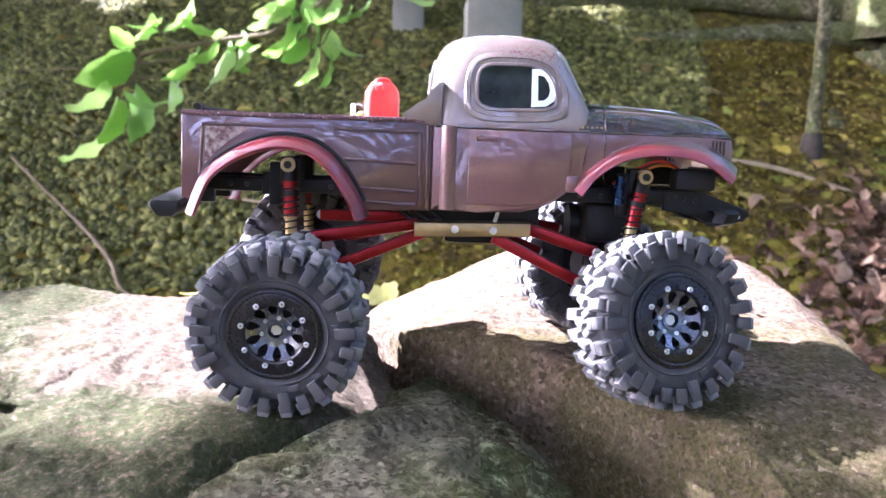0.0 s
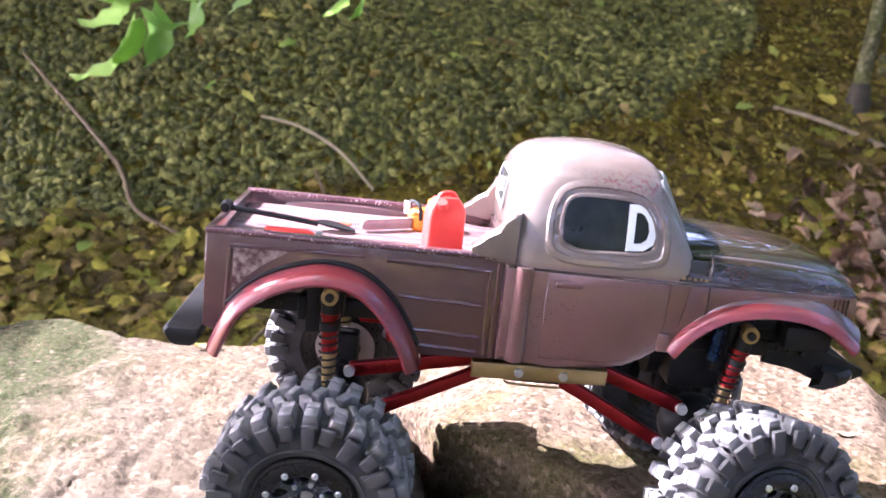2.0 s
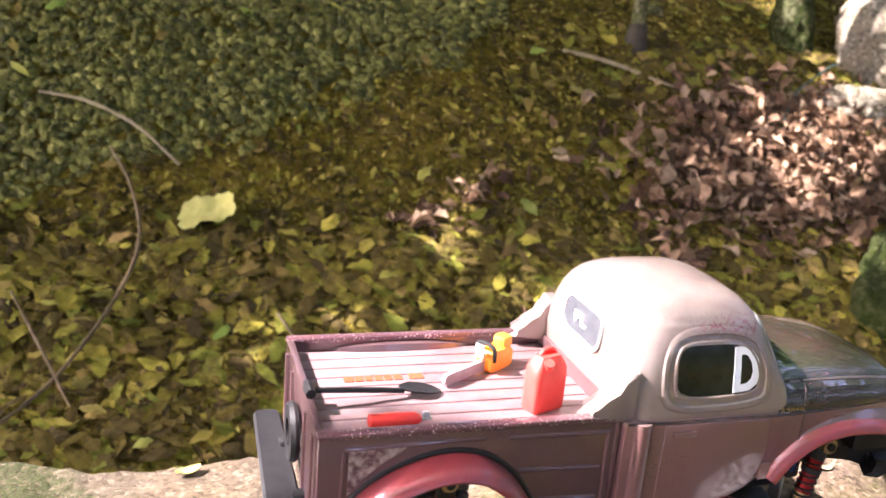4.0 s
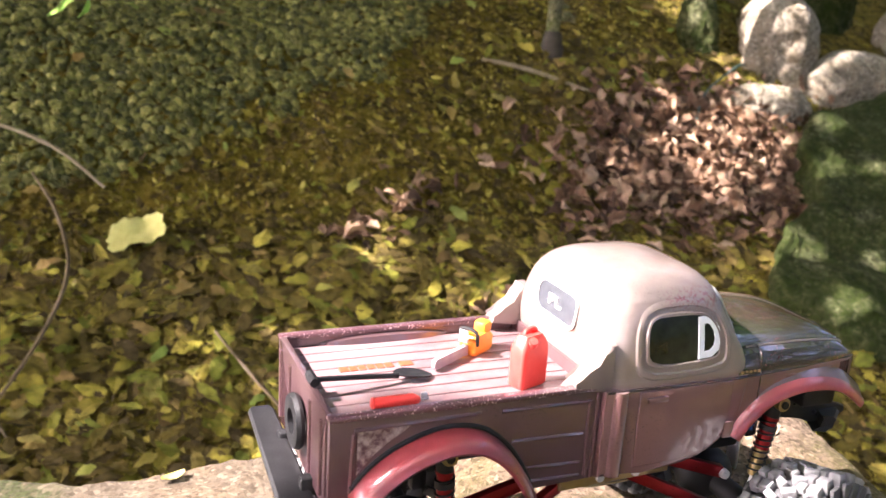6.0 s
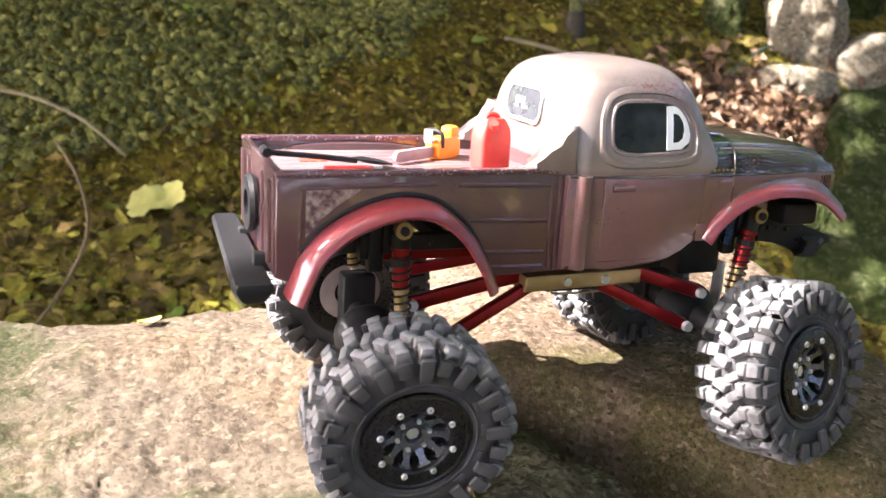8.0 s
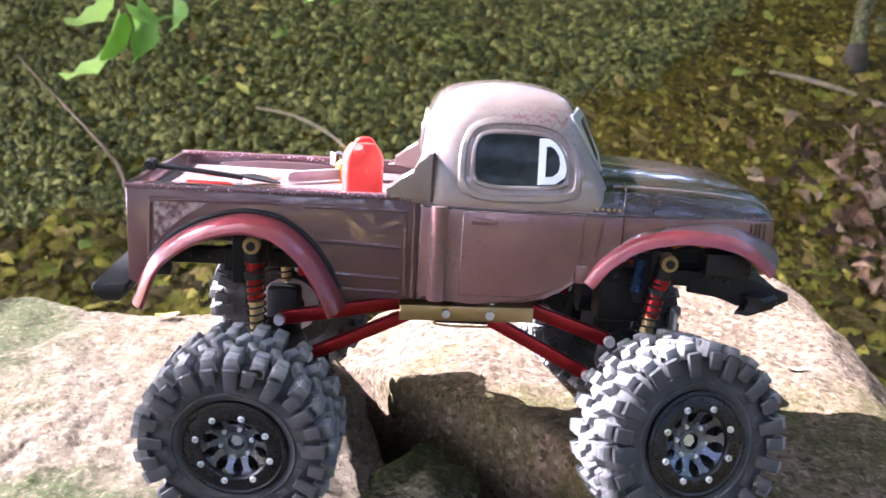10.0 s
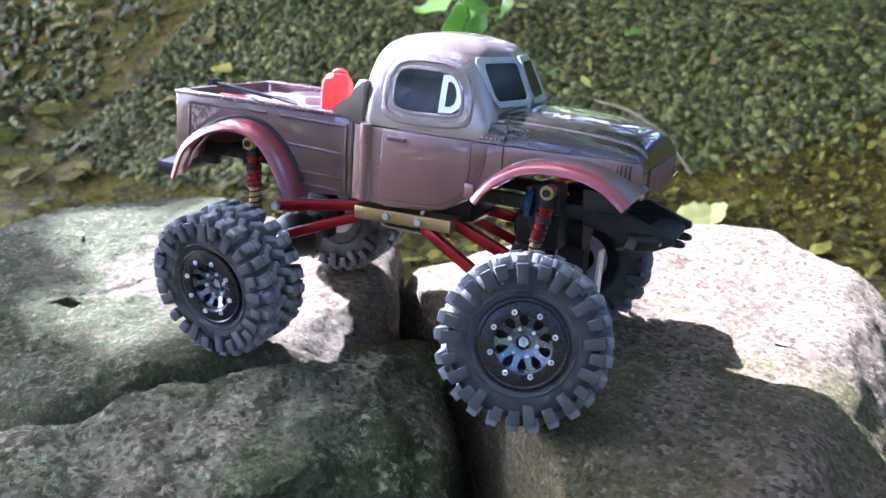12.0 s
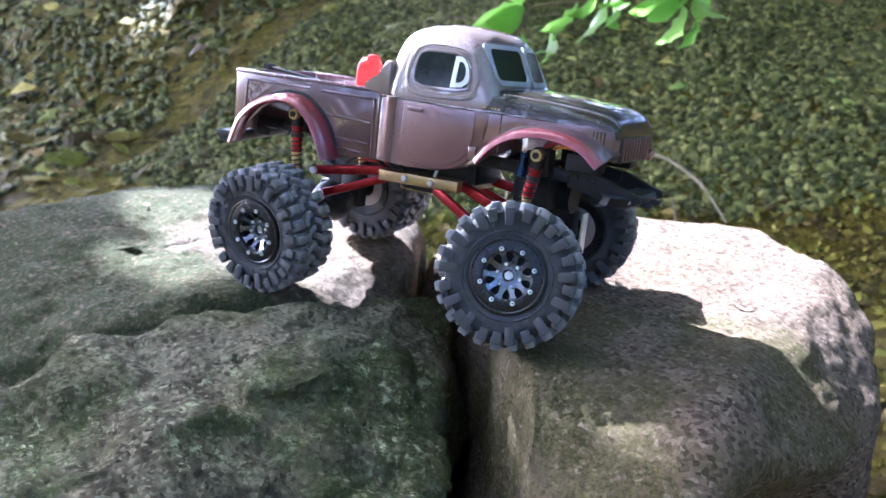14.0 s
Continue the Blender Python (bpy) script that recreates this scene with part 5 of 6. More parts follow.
def build_shovel():
    sh = thing("toy_shovel", "black toy shovel leaning on the tailgate of the truck", "shovel", on_deck(-64.8, -4.5))
    bm = bmesh.new()
    tube(bm, mm([(-40.2, -4.7, 5.7), (-30, -3.6, 4.6), (-20, -2.4, 3.4), (-12, -1.4, 2.3)]), [0.0009, 0.0009], 8)
    part("handle", bm, BLACK, sh)
    bm = bmesh.new()
    tube(bm, mm([(-40.5, -8.0, 6.0), (-40.7, -4.7, 6.2), (-40.5, -1.4, 6.0)]), [0.0015, 0.0017, 0.0015], 8)
    part("grip", bm, BLACK, sh)
    bm = bmesh.new()
    rings = []
    for x, hw, z in ((-13, 1.0, 2.4), (-11, 2.6, 1.9), (-9, 3.4, 1.4), (-5, 3.4, 0.8), (-2, 2.4, 0.6), (0, 0.5, 0.5)):
        pts = [(x, y, z + 0.9 * (abs(y) / 3.4) ** 2) for y in np.linspace(-hw, hw, 7)]
        rings.append(mm(pts + [(px, py, pz + 0.5) for px, py, pz in reversed(pts)]))
    loft(bm, rings)
    part("blade", bm, BLACK, sh)


def build_extinguisher():
    ex = thing("toy_extinguisher", "small red toy fire extinguisher lying in the truck bed", "fire extinguisher", on_deck(-83, -22.5, 0))
    bm = bmesh.new()
    rings = []
    for x, r in ((-8, 1.2), (-7.6, 2.0), (5, 2.0), (6.4, 1.4), (7.2, 0.8)):
        rings.append(mm([(x, r * math.cos(2 * math.pi * k / 16), 2.0 + r * math.sin(2 * math.pi * k / 16)) for k in range(16)]))
    loft(bm, rings)
    part("cylinder", bm, RED_PLASTIC, ex)
    bm = bmesh.new()
    rod(bm, mm2p(7, 0, 2), mm2p(10, 0, 2), 0.0008, 0.0005, 8)
    box(bm, mm2p(7.5, -0.5, 2.2), mm2p(9.5, 0.5, 4), 0.0002)
    part("valve", bm, STEEL, ex, "steel valve")


build_can()
build_saw()
build_shovel()
build_extinguisher()


# ---- forest floor ----
def leaf_shape(length, width, curl, fold, rng, seg=5, ragged=0.0):
    """Vertices and faces of one pointed leaf along +x with a folded midrib and a curl."""
    rows = []
    for k in range(seg + 1):
        u = k / seg
        w = width * 0.5 * math.sin(math.pi * min(u * 0.96 + 0.02, 1)) ** 0.75 * (1.15 - 0.35 * u)
        x, z = length * u, curl * length * math.sin(u * 2.6) - curl * length * 0.3 * u
        wob = rng.uniform(-0.09, 0.09) * width
        a, b = w * rng.uniform(1 - ragged, 1 + ragged), w * rng.uniform(1 - ragged, 1 + ragged)
        rows.append([(x, -a, z + fold * a + wob), (x, rng.uniform(-0.1, 0.1) * ragged * width, z), (x, b, z + fold * b - wob)])
    verts = [p for r in rows for p in r]
    faces = [(3 * k + j, 3 * k + j + 1, 3 * k + j + 4, 3 * k + j + 3) for k in range(seg) for j in (0, 1)]
    return verts, faces


def joined(name, pieces, material, label, category, kind="stuff", parent=None):
    """One mesh from many (vertices, faces, pose)."""
    verts, faces = [], []
    for vs, fs, m in pieces:
        o = len(verts)
        verts += [tuple(m @ Vector(v)) for v in vs]
        faces += [tuple(i + o for i in f) for f in fs]
    me = bpy.data.meshes.new(name)
    me.from_pydata(verts, [], faces)
    me.materials.append(material)
    ob = new(name, me)
    ob.parent = parent
    return tagged(ob, label, category, "", kind)


def slope_pose(x, y, lift, yaw, rng, tip=18):
    """A pose lying on the forest floor."""
    e = 0.02
    nx, ny = (ground_z(x - e, y) - ground_z(x + e, y)) / (2 * e), (ground_z(x, y - e) - ground_z(x, y + e)) / (2 * e)
    q = Vector((0, 0, 1)).rotation_difference(Vector((nx, ny, 1)).normalized())
    return Matrix.Translation((x, y, ground_z(x, y) + lift)) @ q.to_matrix().to_4x4() @ pose(0, 0, 0, rng.uniform(-tip, tip), rng.uniform(-tip, tip), yaw)


def gravelly(x, y):
    edge = float(np.interp(x, [-1.8, -0.14, 0.35, 0.5, 0.64, 0.8], [1.02, 1.675, 1.87, 2.03, 2.2, 3.4]))
    return y > edge + 0.07 * noise.noise(Vector((x * 4, y * 4, 9))) + 0.05 * noise.noise(Vector((x * 15, y * 15, 3)))


rng = random.Random(21)
shapes = [leaf_shape(1, rng.uniform(0.30, 0.62), rng.uniform(-0.09, 0.14), rng.uniform(-0.25, 0.35), rng, 6, 0.28) for _ in range(24)]
crumpled = [leaf_shape(1, rng.uniform(0.3, 0.7), rng.uniform(-0.4, 0.5), rng.uniform(-0.9, 1.2), rng, 6, 0.45) for _ in range(24)]
litter, grit = [], []
for k in range(23000):
    x, y = (rng.uniform(-1.3, 1.9), rng.uniform(0.75, 3.1)) if k % 4 == 0 else (rng.uniform(-1.0, 1.4), rng.uniform(0.95, 2.0))
    dense = 1.0 if not gravelly(x, y) else 0.025
    if y > 1.5 and x < 0.7:
        dense *= 0.45
    if rng.random() > dense or (y > 2.3 and rng.random() < 0.4):
        continue
    vs, fs = rng.choice(shapes)
    s = rng.uniform(0.016, 0.05) * (0.6 if y > 1.55 and x < 0.6 else 1.0)
    litter.append((vs, fs, slope_pose(x, y, rng.uniform(0.001, 0.013), rng.uniform(0, 360), rng, 11) @ Matrix.Scale(s, 4)))
for _ in range(9000):
    x, y = rng.gauss(0.0, 2.6), rng.gauss(0.2, 2.2)
    if -1.3 < x < 1.9 and 0.75 < y < 3.1 or -0.55 < x < 0.55 and -0.25 < y < 0.75:
        continue
    vs, fs = rng.choice(shapes)
    litter.append((vs, fs, slope_pose(x, y, rng.uniform(0.001, 0.016), rng.uniform(0, 360), rng) @ Matrix.Scale(rng.uniform(0.05, 0.10), 4)))
joined("leaf_litter", litter, LITTER, "brown and yellow fallen leaves covering the slope", "leaf litter")
scraps = [leaf_shape(1, rng.uniform(0.4, 0.9), rng.uniform(-0.3, 0.4), rng.uniform(-0.5, 0.8), rng, 2, 0.4) for _ in range(14)]
for _ in range(62000):
    x, y = rng.uniform(-1.3, 1.6), rng.uniform(0.8, 2.7)
    if gravelly(x, y):
        continue
    vs, fs = rng.choice(scraps)
    grit.append((vs, fs, slope_pose(x, y, rng.uniform(0.0, 0.008), rng.uniform(0, 360), rng, 35) @ Matrix.Diagonal((*[rng.uniform(0.004, 0.016)] * 3, 1))))
dry = []
for k in range(3000):
    x, y = (rng.gauss(1.10, 0.14), rng.gauss(1.71, 0.075)) if k % 4 else (rng.gauss(0.90, 0.13), rng.gauss(1.66, 0.07))
    vs, fs = rng.choice(crumpled)
    dry.append((vs, fs, slope_pose(x, y, rng.uniform(0.008, 0.030), rng.uniform(0, 360), rng, 38) @ Matrix.Scale(rng.uniform(0.018, 0.048), 4)))
# dry leaves set in small sun gaps; their pale tone also brightens the spots
for cx, cy in ((0.25, 1.55), (0.36, 1.61), (0.42, 1.33), (0.70, 1.48)):
    for _ in range(26):
        vs, fs = rng.choice(crumpled)
        dry.append((vs, fs, slope_pose(rng.gauss(cx, 0.035), rng.gauss(cy, 0.02), rng.uniform(0.008, 0.024), rng.uniform(0, 360), rng, 32) @ Matrix.Scale(rng.uniform(0.02, 0.045), 4)))
joined("dry_leaves", dry, DRY_LEAF, "heap of dry tan and pinkish dead leaves", "leaf litter")
joined("leaf_crumbs", grit, CRUMBS, "small broken bits of dead leaf", "leaf litter")


def pebble(rng):
    bm = bmesh.new()
    bmesh.ops.create_icosphere(bm, subdivisions=1, radius=1)
    for v in bm.verts:
        v.co *= rng.uniform(0.72, 1.15)
    bm.verts.index_update()
    out = [tuple(v.co) for v in bm.verts], [tuple(v.index for v in f.verts) for f in bm.faces]
    bm.free()
    return out


pebbles, stones = [pebble(rng) for _ in range(10)], []
for _ in range(56000):
    x, y = rng.uniform(-1.5, 0.9), rng.uniform(1.35, 3.1)
    if not gravelly(x, y):
        continue
    vs, fs = rng.choice(pebbles)
    s = rng.uniform(0.0048, 0.0105)
    stones.append((vs, fs, slope_pose(x, y, rng.uniform(0.0, 0.008), rng.uniform(0, 360), rng) @ Matrix.Diagonal((s * rng.uniform(0.9, 1.5), s, s * rng.uniform(0.5, 0.9), 1))))
for _ in range(9000):
    x, y = rng.uniform(-3.6, -1.6), rng.uniform(0.9, 3.2)
    vs, fs = rng.choice(pebbles)
    s = rng.uniform(0.008, 0.014)
    stones.append((vs, fs, slope_pose(x, y, rng.uniform(-0.002, 0.005), rng.uniform(0, 360), rng) @ Matrix.Diagonal((s * rng.uniform(0.9, 1.4), s, s * rng.uniform(0.5, 0.9), 1))))
joined("gravel", stones, GRAVEL, "loose dark grey gravel on the slope", "gravel")

# single leaves lying on top
leaf_meshes = []
for vs, fs in shapes[:8]:
    me = bpy.data.meshes.new("fallen_leaf")
    me.from_pydata(vs, [], fs)
    me.materials.append(LEAF_SINGLE)
    me.shade_smooth()
    leaf_meshes.append(me)


def fallen_leaf(x, y, s, yaw, lift=0.014):
    ob = tagged(new("fallen_leaf", rng.choice(leaf_meshes)), "single dry fallen leaf lying on the forest floor", "leaf", "fallen leaves")
    ob.matrix_world = slope_pose(x, y, lift, yaw, rng, 14) @ Matrix.Scale(s, 4)


for _ in range(220):
    x, y = rng.uniform(-0.9, 1.35), rng.uniform(1.02, 2.35)
    if gravelly(x, y) and rng.random() < 0.8:
        continue
    fallen_leaf(x, y, rng.uniform(0.022, 0.046), rng.uniform(0, 360))
for _ in range(40):
    fallen_leaf(rng.uniform(-1.2, 0.6), rng.uniform(1.75, 2.6), rng.uniform(0.03, 0.055), rng.uniform(0, 360))

bm = bmesh.new()
rf = random.Random(4)
edge_left, edge_right = [-0.046, -0.053, -0.044, -0.050, -0.042, -0.036, -0.030], [0.046, 0.052, 0.055, 0.053, 0.057, 0.050, 0.040]
grid = []
for layer in (0.0, 0.0016):
    rows = []
    for k in range(7):
        y = -0.036 + 0.012 * k
        row = []
        for j in range(10):
            x = edge_left[k] + (edge_right[k] - edge_left[k]) * j / 9
            z = 0.006 * math.sin(x * 60 + 1) + 0.35 * max(0, y) + 0.004 * rf.uniform(-1, 1) * (layer == 0)
            z += 0.9 * max(0.0, x - 0.026) if y < 0.03 else 0.3 * max(0.0, x - 0.026)
            row.append((x, y + rf.uniform(-0.0025, 0.0025) * (k in (0, 6)), z))
        rows.append(row)
    grid.append(rows)
tops = [[bm.verts.new((x, y, z + 0.0016)) for x, y, z in row] for row in grid[0]]
lows = [[bm.verts.new(p) for p in row] for row in grid[0]]
for k in range(6):
    for j in range(9):
        bm.faces.new((tops[k][j], tops[k][j + 1], tops[k + 1][j + 1], tops[k + 1][j]))
        bm.faces.new((lows[k][j], lows[k + 1][j], lows[k + 1][j + 1], lows[k][j + 1]))
solid("folded_leaf", bm, YELLOW_LEAF, "broad pale yellow folded leaf on the leaf litter", "leaf", slope_pose(-0.122, 1.55, 0.016, 12, random.Random(1), 4) @ Matrix.Scale(0.85, 4))


def stick(name, points, radii, material, label, category="stick"):
    """A thin stick that follows the ground at a given lift."""
    bm = bmesh.new()
    tube(bm, [(x, y, ground_z(x, y) + h) for x, y, h in points], radii, 7)
    return solid(name, bm, material, label, category)


stick("stick", [(-0.39, 1.745, 0.02), (-0.31, 1.725, 0.028), (-0.23, 1.69, 0.026), (-0.163, 1.65, 0.012)], [0.0028, 0.0034, 0.0026], WOOD, "bare pale curved stick lying on the gravel")
stick("stick", [(0.60, 1.92, 0.012), (0.70, 1.90, 0.02), (0.83, 1.86, 0.012)], [0.004, 0.005, 0.003], WOOD, "short dead stick on the leaf litter")
stick("vine", [(-0.27, 1.66, 0.02), (-0.235, 1.58, 0.035), (-0.215, 1.47, 0.03), (-0.235, 1.36, 0.03), (-0.30, 1.24, 0.02), (-0.36, 1.15, 0.02)], [0.0022, 0.003, 0.0022], TWIG, "thin brown vine trailing over the leaves", "vine")
stick("vine", [(-0.02, 1.34, 0.015), (0.02, 1.24, 0.03), (0.07, 1.15, 0.02)], [0.002, 0.0026, 0.002], TWIG, "thin dead stem in the leaf litter", "vine")
stick("twig", [(-0.87, 1.82, 0.012), (-0.62, 1.63, 0.016), (-0.54, 1.52, 0.012), (-0.45, 1.48, 0.01)], [0.003, 0.005, 0.003], TWIG, "thin reddish twig lying across the gravel edge", "twig")
stick("vine", [(-0.377, 1.381, 0.012), (-0.33, 1.29, 0.02), (-0.28, 1.192, 0.012)], [0.0018, 0.0024, 0.0016], TWIG, "thin dead stem in the leaf litter", "vine")
stick("cable", [(1.03, 1.75, 0.02), (1.09, 1.81, 0.05), (1.155, 1.85, 0.055), (1.25, 1.91, 0.04), (1.30, 1.95, 0.01)], [0.0024, 0.0024], CABLE, "dark green cable running up to the rock pile", "cable")

# sapling, roots and the old tree
bm = bmesh.new()
tube(bm, [(0.785, 1.97, 0.50), (0.787, 1.972, 0.62), (0.795, 1.975, 0.80), (0.80, 1.98, 1.05), (0.83, 2.0, 1.5), (0.85, 2.02, 2.2)], [0.021, 0.016, 0.0145, 0.014, 0.012, 0.008], 14, 40)
sap = solid("sapling", bm, BARK, "slim grey-green sapling trunk in the leaf litter", "tree")
bm = bmesh.new()
tube(bm, [(0.78, 1.965, 0.50), (0.786, 1.97, 0.575), (0.788, 1.972, 0.625)], [0.034, 0.028, 0.019], 14, 12)
part("root_collar", bm, COLLAR, sap, "dark soiled root collar")


def build_tree():
    tree = thing("tree", "old tree with a mossy trunk and spreading roots", "tree", Matrix.Translation((1.32, 2.62, 0.9)))
    bm = bmesh.new()
    tube(bm, [(0, 0, -0.2), (0, 0, 0.1), (-0.02, 0, 0.6), (-0.05, 0.02, 1.4), (-0.2, 0.1, 2.4), (-0.5, 0.3, 3.2)], [0.30, 0.20, 0.17, 0.16, 0.14, 0.09], 22, 40)
    part("trunk", bm, BARK, tree)
    for pts, r in (([(0, 0, 0.05), (-0.2, -0.15, -0.12), (-0.36, -0.32, -0.2), (-0.42, -0.50, -0.26)], 0.05), ([(-0.05, -0.05, 0.03), (-0.4, 0.0, 0.02), (-0.8, -0.05, -0.02), (-1.1, 0.02, -0.01)], 0.045), ([(0.05, -0.1, 0.02), (0.05, -0.35, -0.16), (-0.10, -0.52, -0.26)], 0.05), ([(0, 0.1, 0.1), (-0.5, 0.25, 0.16), (-1.0, 0.2, 0.13), (-1.5, 0.3, 0.15)], 0.04)):
        bm = bmesh.new()
        tube(bm, pts, [r, r * 0.75, r * 0.4], 10, 24)
        part("root", bm, BARK, tree)
    r2 = random.Random(78)
    leaves = []
    for _ in range(900):
        d = Vector((r2.gauss(0, 0.6), r2.gauss(0.3, 0.5), 3.2 + r2.gauss(0, 0.35)))
        leaves.append((*r2.choice(shapes), Matrix.Translation(d) @ pose(0, 0, 0, r2.uniform(-50, 50), r2.uniform(-50, 50), r2.uniform(0, 360)) @ Matrix.Scale(r2.uniform(0.1, 0.16), 4)))
    # unseen leaf roof added over the clearing to cut sky light and reflections
    for _ in range(1500):
        d = Vector((r2.uniform(-2.2, 2.4), r2.uniform(-4.8, 1.6), r2.uniform(2.8, 3.9)))
        leaves.append((*r2.choice(shapes), Matrix.Translation(d) @ pose(0, 0, 0, r2.uniform(-40, 40), r2.uniform(-40, 40), r2.uniform(0, 360)) @ Matrix.Scale(r2.uniform(0.22, 0.36), 4)))
    joined("crown", leaves, CROWN_LEAF, "leafy crown added unseen to screen the sky", "", "stuff", tree)


def build_shade_tree():
    """An unseen tall tree added between the clearing and the sun; its crown's gaps are cut to set the sun spots."""
    at = Vector((-4.2, 2.6, ground_z(-4.2, 2.6)))
    tree = thing("tree", "tall unseen tree added to shade the clearing, with a broad leafy crown", "tree", Matrix.Translation(at))
    inv = Matrix.Translation(-at)
    bm = bmesh.new()
    tube(bm, [(0, 0, -0.2), (0, 0, 0.15), (0.03, 0, 0.9), (0.1, 0.0, 1.8), (0.3, -0.1, 2.6), (0.5, -0.2, 3.4)], [0.28, 0.19, 0.16, 0.14, 0.11, 0.06], 20, 40)
    part("trunk", bm, BARK, tree)
    for pts, r in (([(0.1, 0, 1.5), (0.9, -0.6, 2.0), (1.8, -1.2, 2.2)], 0.05), ([(0.2, 0, 2.0), (0.9, 0.4, 2.5), (2.0, 0.5, 2.7)], 0.05), ([(0.1, 0, 1.7), (-0.2, -0.9, 2.2), (-0.1, -1.8, 2.4)], 0.05), ([(0.3, -0.1, 2.5), (0.1, 0.8, 2.9), (0.4, 1.5, 3.0)], 0.04)):
        bm = bmesh.new()
        tube(bm, pts, [r, r * 0.7, r * 0.3], 10, 20)
        part("limb", bm, BARK, tree)
    r2 = random.Random(77)
    leaves = []
    sets = [leaf_shape(1, 0.6, 0.05, 0.15, r2, 3) for _ in range(4)]
    sunny, along = (Vector((-0.42, 1.27, 0.715)), Vector((-0.285, 1.27, 0.69)), Vector((-0.16, 1.27, 0.68))), TO_SUN
    while len(leaves) < CROWN_LEAVES:
        x, y = (r2.uniform(-1.0, 1.0), r2.uniform(-0.6, 0.9)) if len(leaves) % 4 == 0 else (r2.uniform(-4.5, 3.0), r2.uniform(-0.2, 4.0))
        if any(lit(x + dx, y + dy) for dx, dy in ((0, 0), (0.045, 0), (-0.045, 0), (0, 0.045), (0, -0.045))):
            continue
        base = Vector((x, y, lit_height(x, y)))
        p = base + TO_SUN * ((r2.uniform(2.5, 3.3) - base.z) / TO_SUN.z)
        off = min((p - q).cross(along).length for q in sunny)
        if off < 0.03 and r2.random() > 0.2:
            continue
        wide = not any(lit(x + dx, y + dy) for dx, dy in ((0.1, 0), (-0.1, 0), (0, 0.1), (0, -0.1)))
        size = r2.uniform(0.06, 0.10) * (1.9 if wide and off > 0.2 else 1.0)
        m = inv @ Matrix.Translation(p) @ pose(0, 0, 0, r2.uniform(-25, 25), r2.uniform(-70, 0), r2.uniform(0, 360)) @ Matrix.Translation((-size / 2, 0, 0)) @ Matrix.Scale(size, 4)
        leaves.append((*r2.choice(sets), m))
    # the outer crown, which shades the rest of the clearing with ragged gaps
    for _ in range(4200):
        x, y = r2.gauss(-0.5, 3.2), r2.gauss(0.8, 3.0)
        if -4.3 < x < 2.8 and -0.1 < y < 3.8 or abs(x) < 1.0 and -0.6 < y < 1.0:
            continue
        base = Vector((x, y, ground_z(x, y)))
        size = r2.uniform(0.22, 0.42)
        m = inv @ Matrix.Translation(base + TO_SUN * ((r2.uniform(2.4, 3.4) - base.z) / TO_SUN.z)) @ pose(0, 0, 0, r2.uniform(-25, 25), r2.uniform(-70, 0), r2.uniform(0, 360)) @ Matrix.Translation((-size / 2, 0, 0)) @ Matrix.Scale(size, 4)
        leaves.append((*r2.choice(sets), m))
    # small leaves close the crown up to the edges of its gaps
    spots = [(r2.uniform(-0.45, 0.7), r2.uniform(0.05, 0.345)) for _ in range(9000)] + [(r2.uniform(-0.32, -0.12), r2.uniform(0.2, 0.85)) for _ in range(2600)] + [(r2.uniform(0.9, 1.95), r2.uniform(1.12, 1.86)) for _ in range(9000)]
    for gx, gy, a, b, turn in GAPS:
        spots += [(gx + r2.uniform(-1, 1) * (a + 0.09), gy + r2.uniform(-1, 1) * (b + 0.09)) for _ in range(int(9000 * (a + 0.09) * (b + 0.09)))]
    for x, y in spots:
        if lit(x, y):
            continue
        base = Vector((x, y, lit_height(x, y)))
        size = r2.uniform(0.022, 0.034)
        m = inv @ Matrix.Translation(base + TO_SUN * ((r2.uniform(2.5, 2.9) - base.z) / TO_SUN.z)) @ pose(0, 0, 0, r2.uniform(-40, 40), r2.uniform(-40, 40), r2.uniform(0, 360)) @ Matrix.Translation((-size / 2, 0, 0)) @ Matrix.Scale(size, 4)
        leaves.append((*r2.choice(sets), m))
    joined("crown", leaves, CROWN_LEAF, "dense leafy crown added unseen, with gaps cut for the sun", "", "stuff", tree)


# sun spots left open in the added crown: middle x, y, half sizes, turn
GAPS = [(1.10, 1.73, 0.17, 0.075, 15), (0.85, 1.66, 0.07, 0.03, 0), (0.25, 1.52, 0.055, 0.03, 0), (0.36, 1.60, 0.05, 0.03, 0), (0.45, 1.36, 0.05, 0.03, 0), (1.38, 1.95, 0.12, 0.08, 0), (1.55, 1.90, 0.10, 0.05, 0), (1.28, 1.84, 0.09, 0.045, 20),
        (1.06, 1.44, 0.05, 0.06, 20), (1.20, 1.36, 0.03, 0.05, 10), (1.27, 1.61, 0.06, 0.028, 30), (1.43, 1.60, 0.07, 0.025, 0), (1.40, 1.72, 0.08, 0.026, 10), (1.08, 1.27, 0.09, 0.035, 0), (1.36, 1.40, 0.035, 0.05, 0), (1.16, 1.52, 0.03, 0.022, 0),
        (0.42, 2.74, 0.14, 0.03, 0), (-0.9, 2.6, 0.10, 0.05, 0), (-2.0, 1.9, 0.09, 0.07, 0)]
CROWN_LEAVES = 32000


def lit_height(x, y):
    """Height of the surface on which the gaps of the crown fall."""
    if y < 0.75:
        return 0.46
    if x > 1.0 and y < 1.86:
        return max(ground_z(x, y), 0.262 + 0.62 * (y - 1.4))
    return ground_z(x, y) + (0.12 if x > 1.2 and y > 1.86 else 0.0)


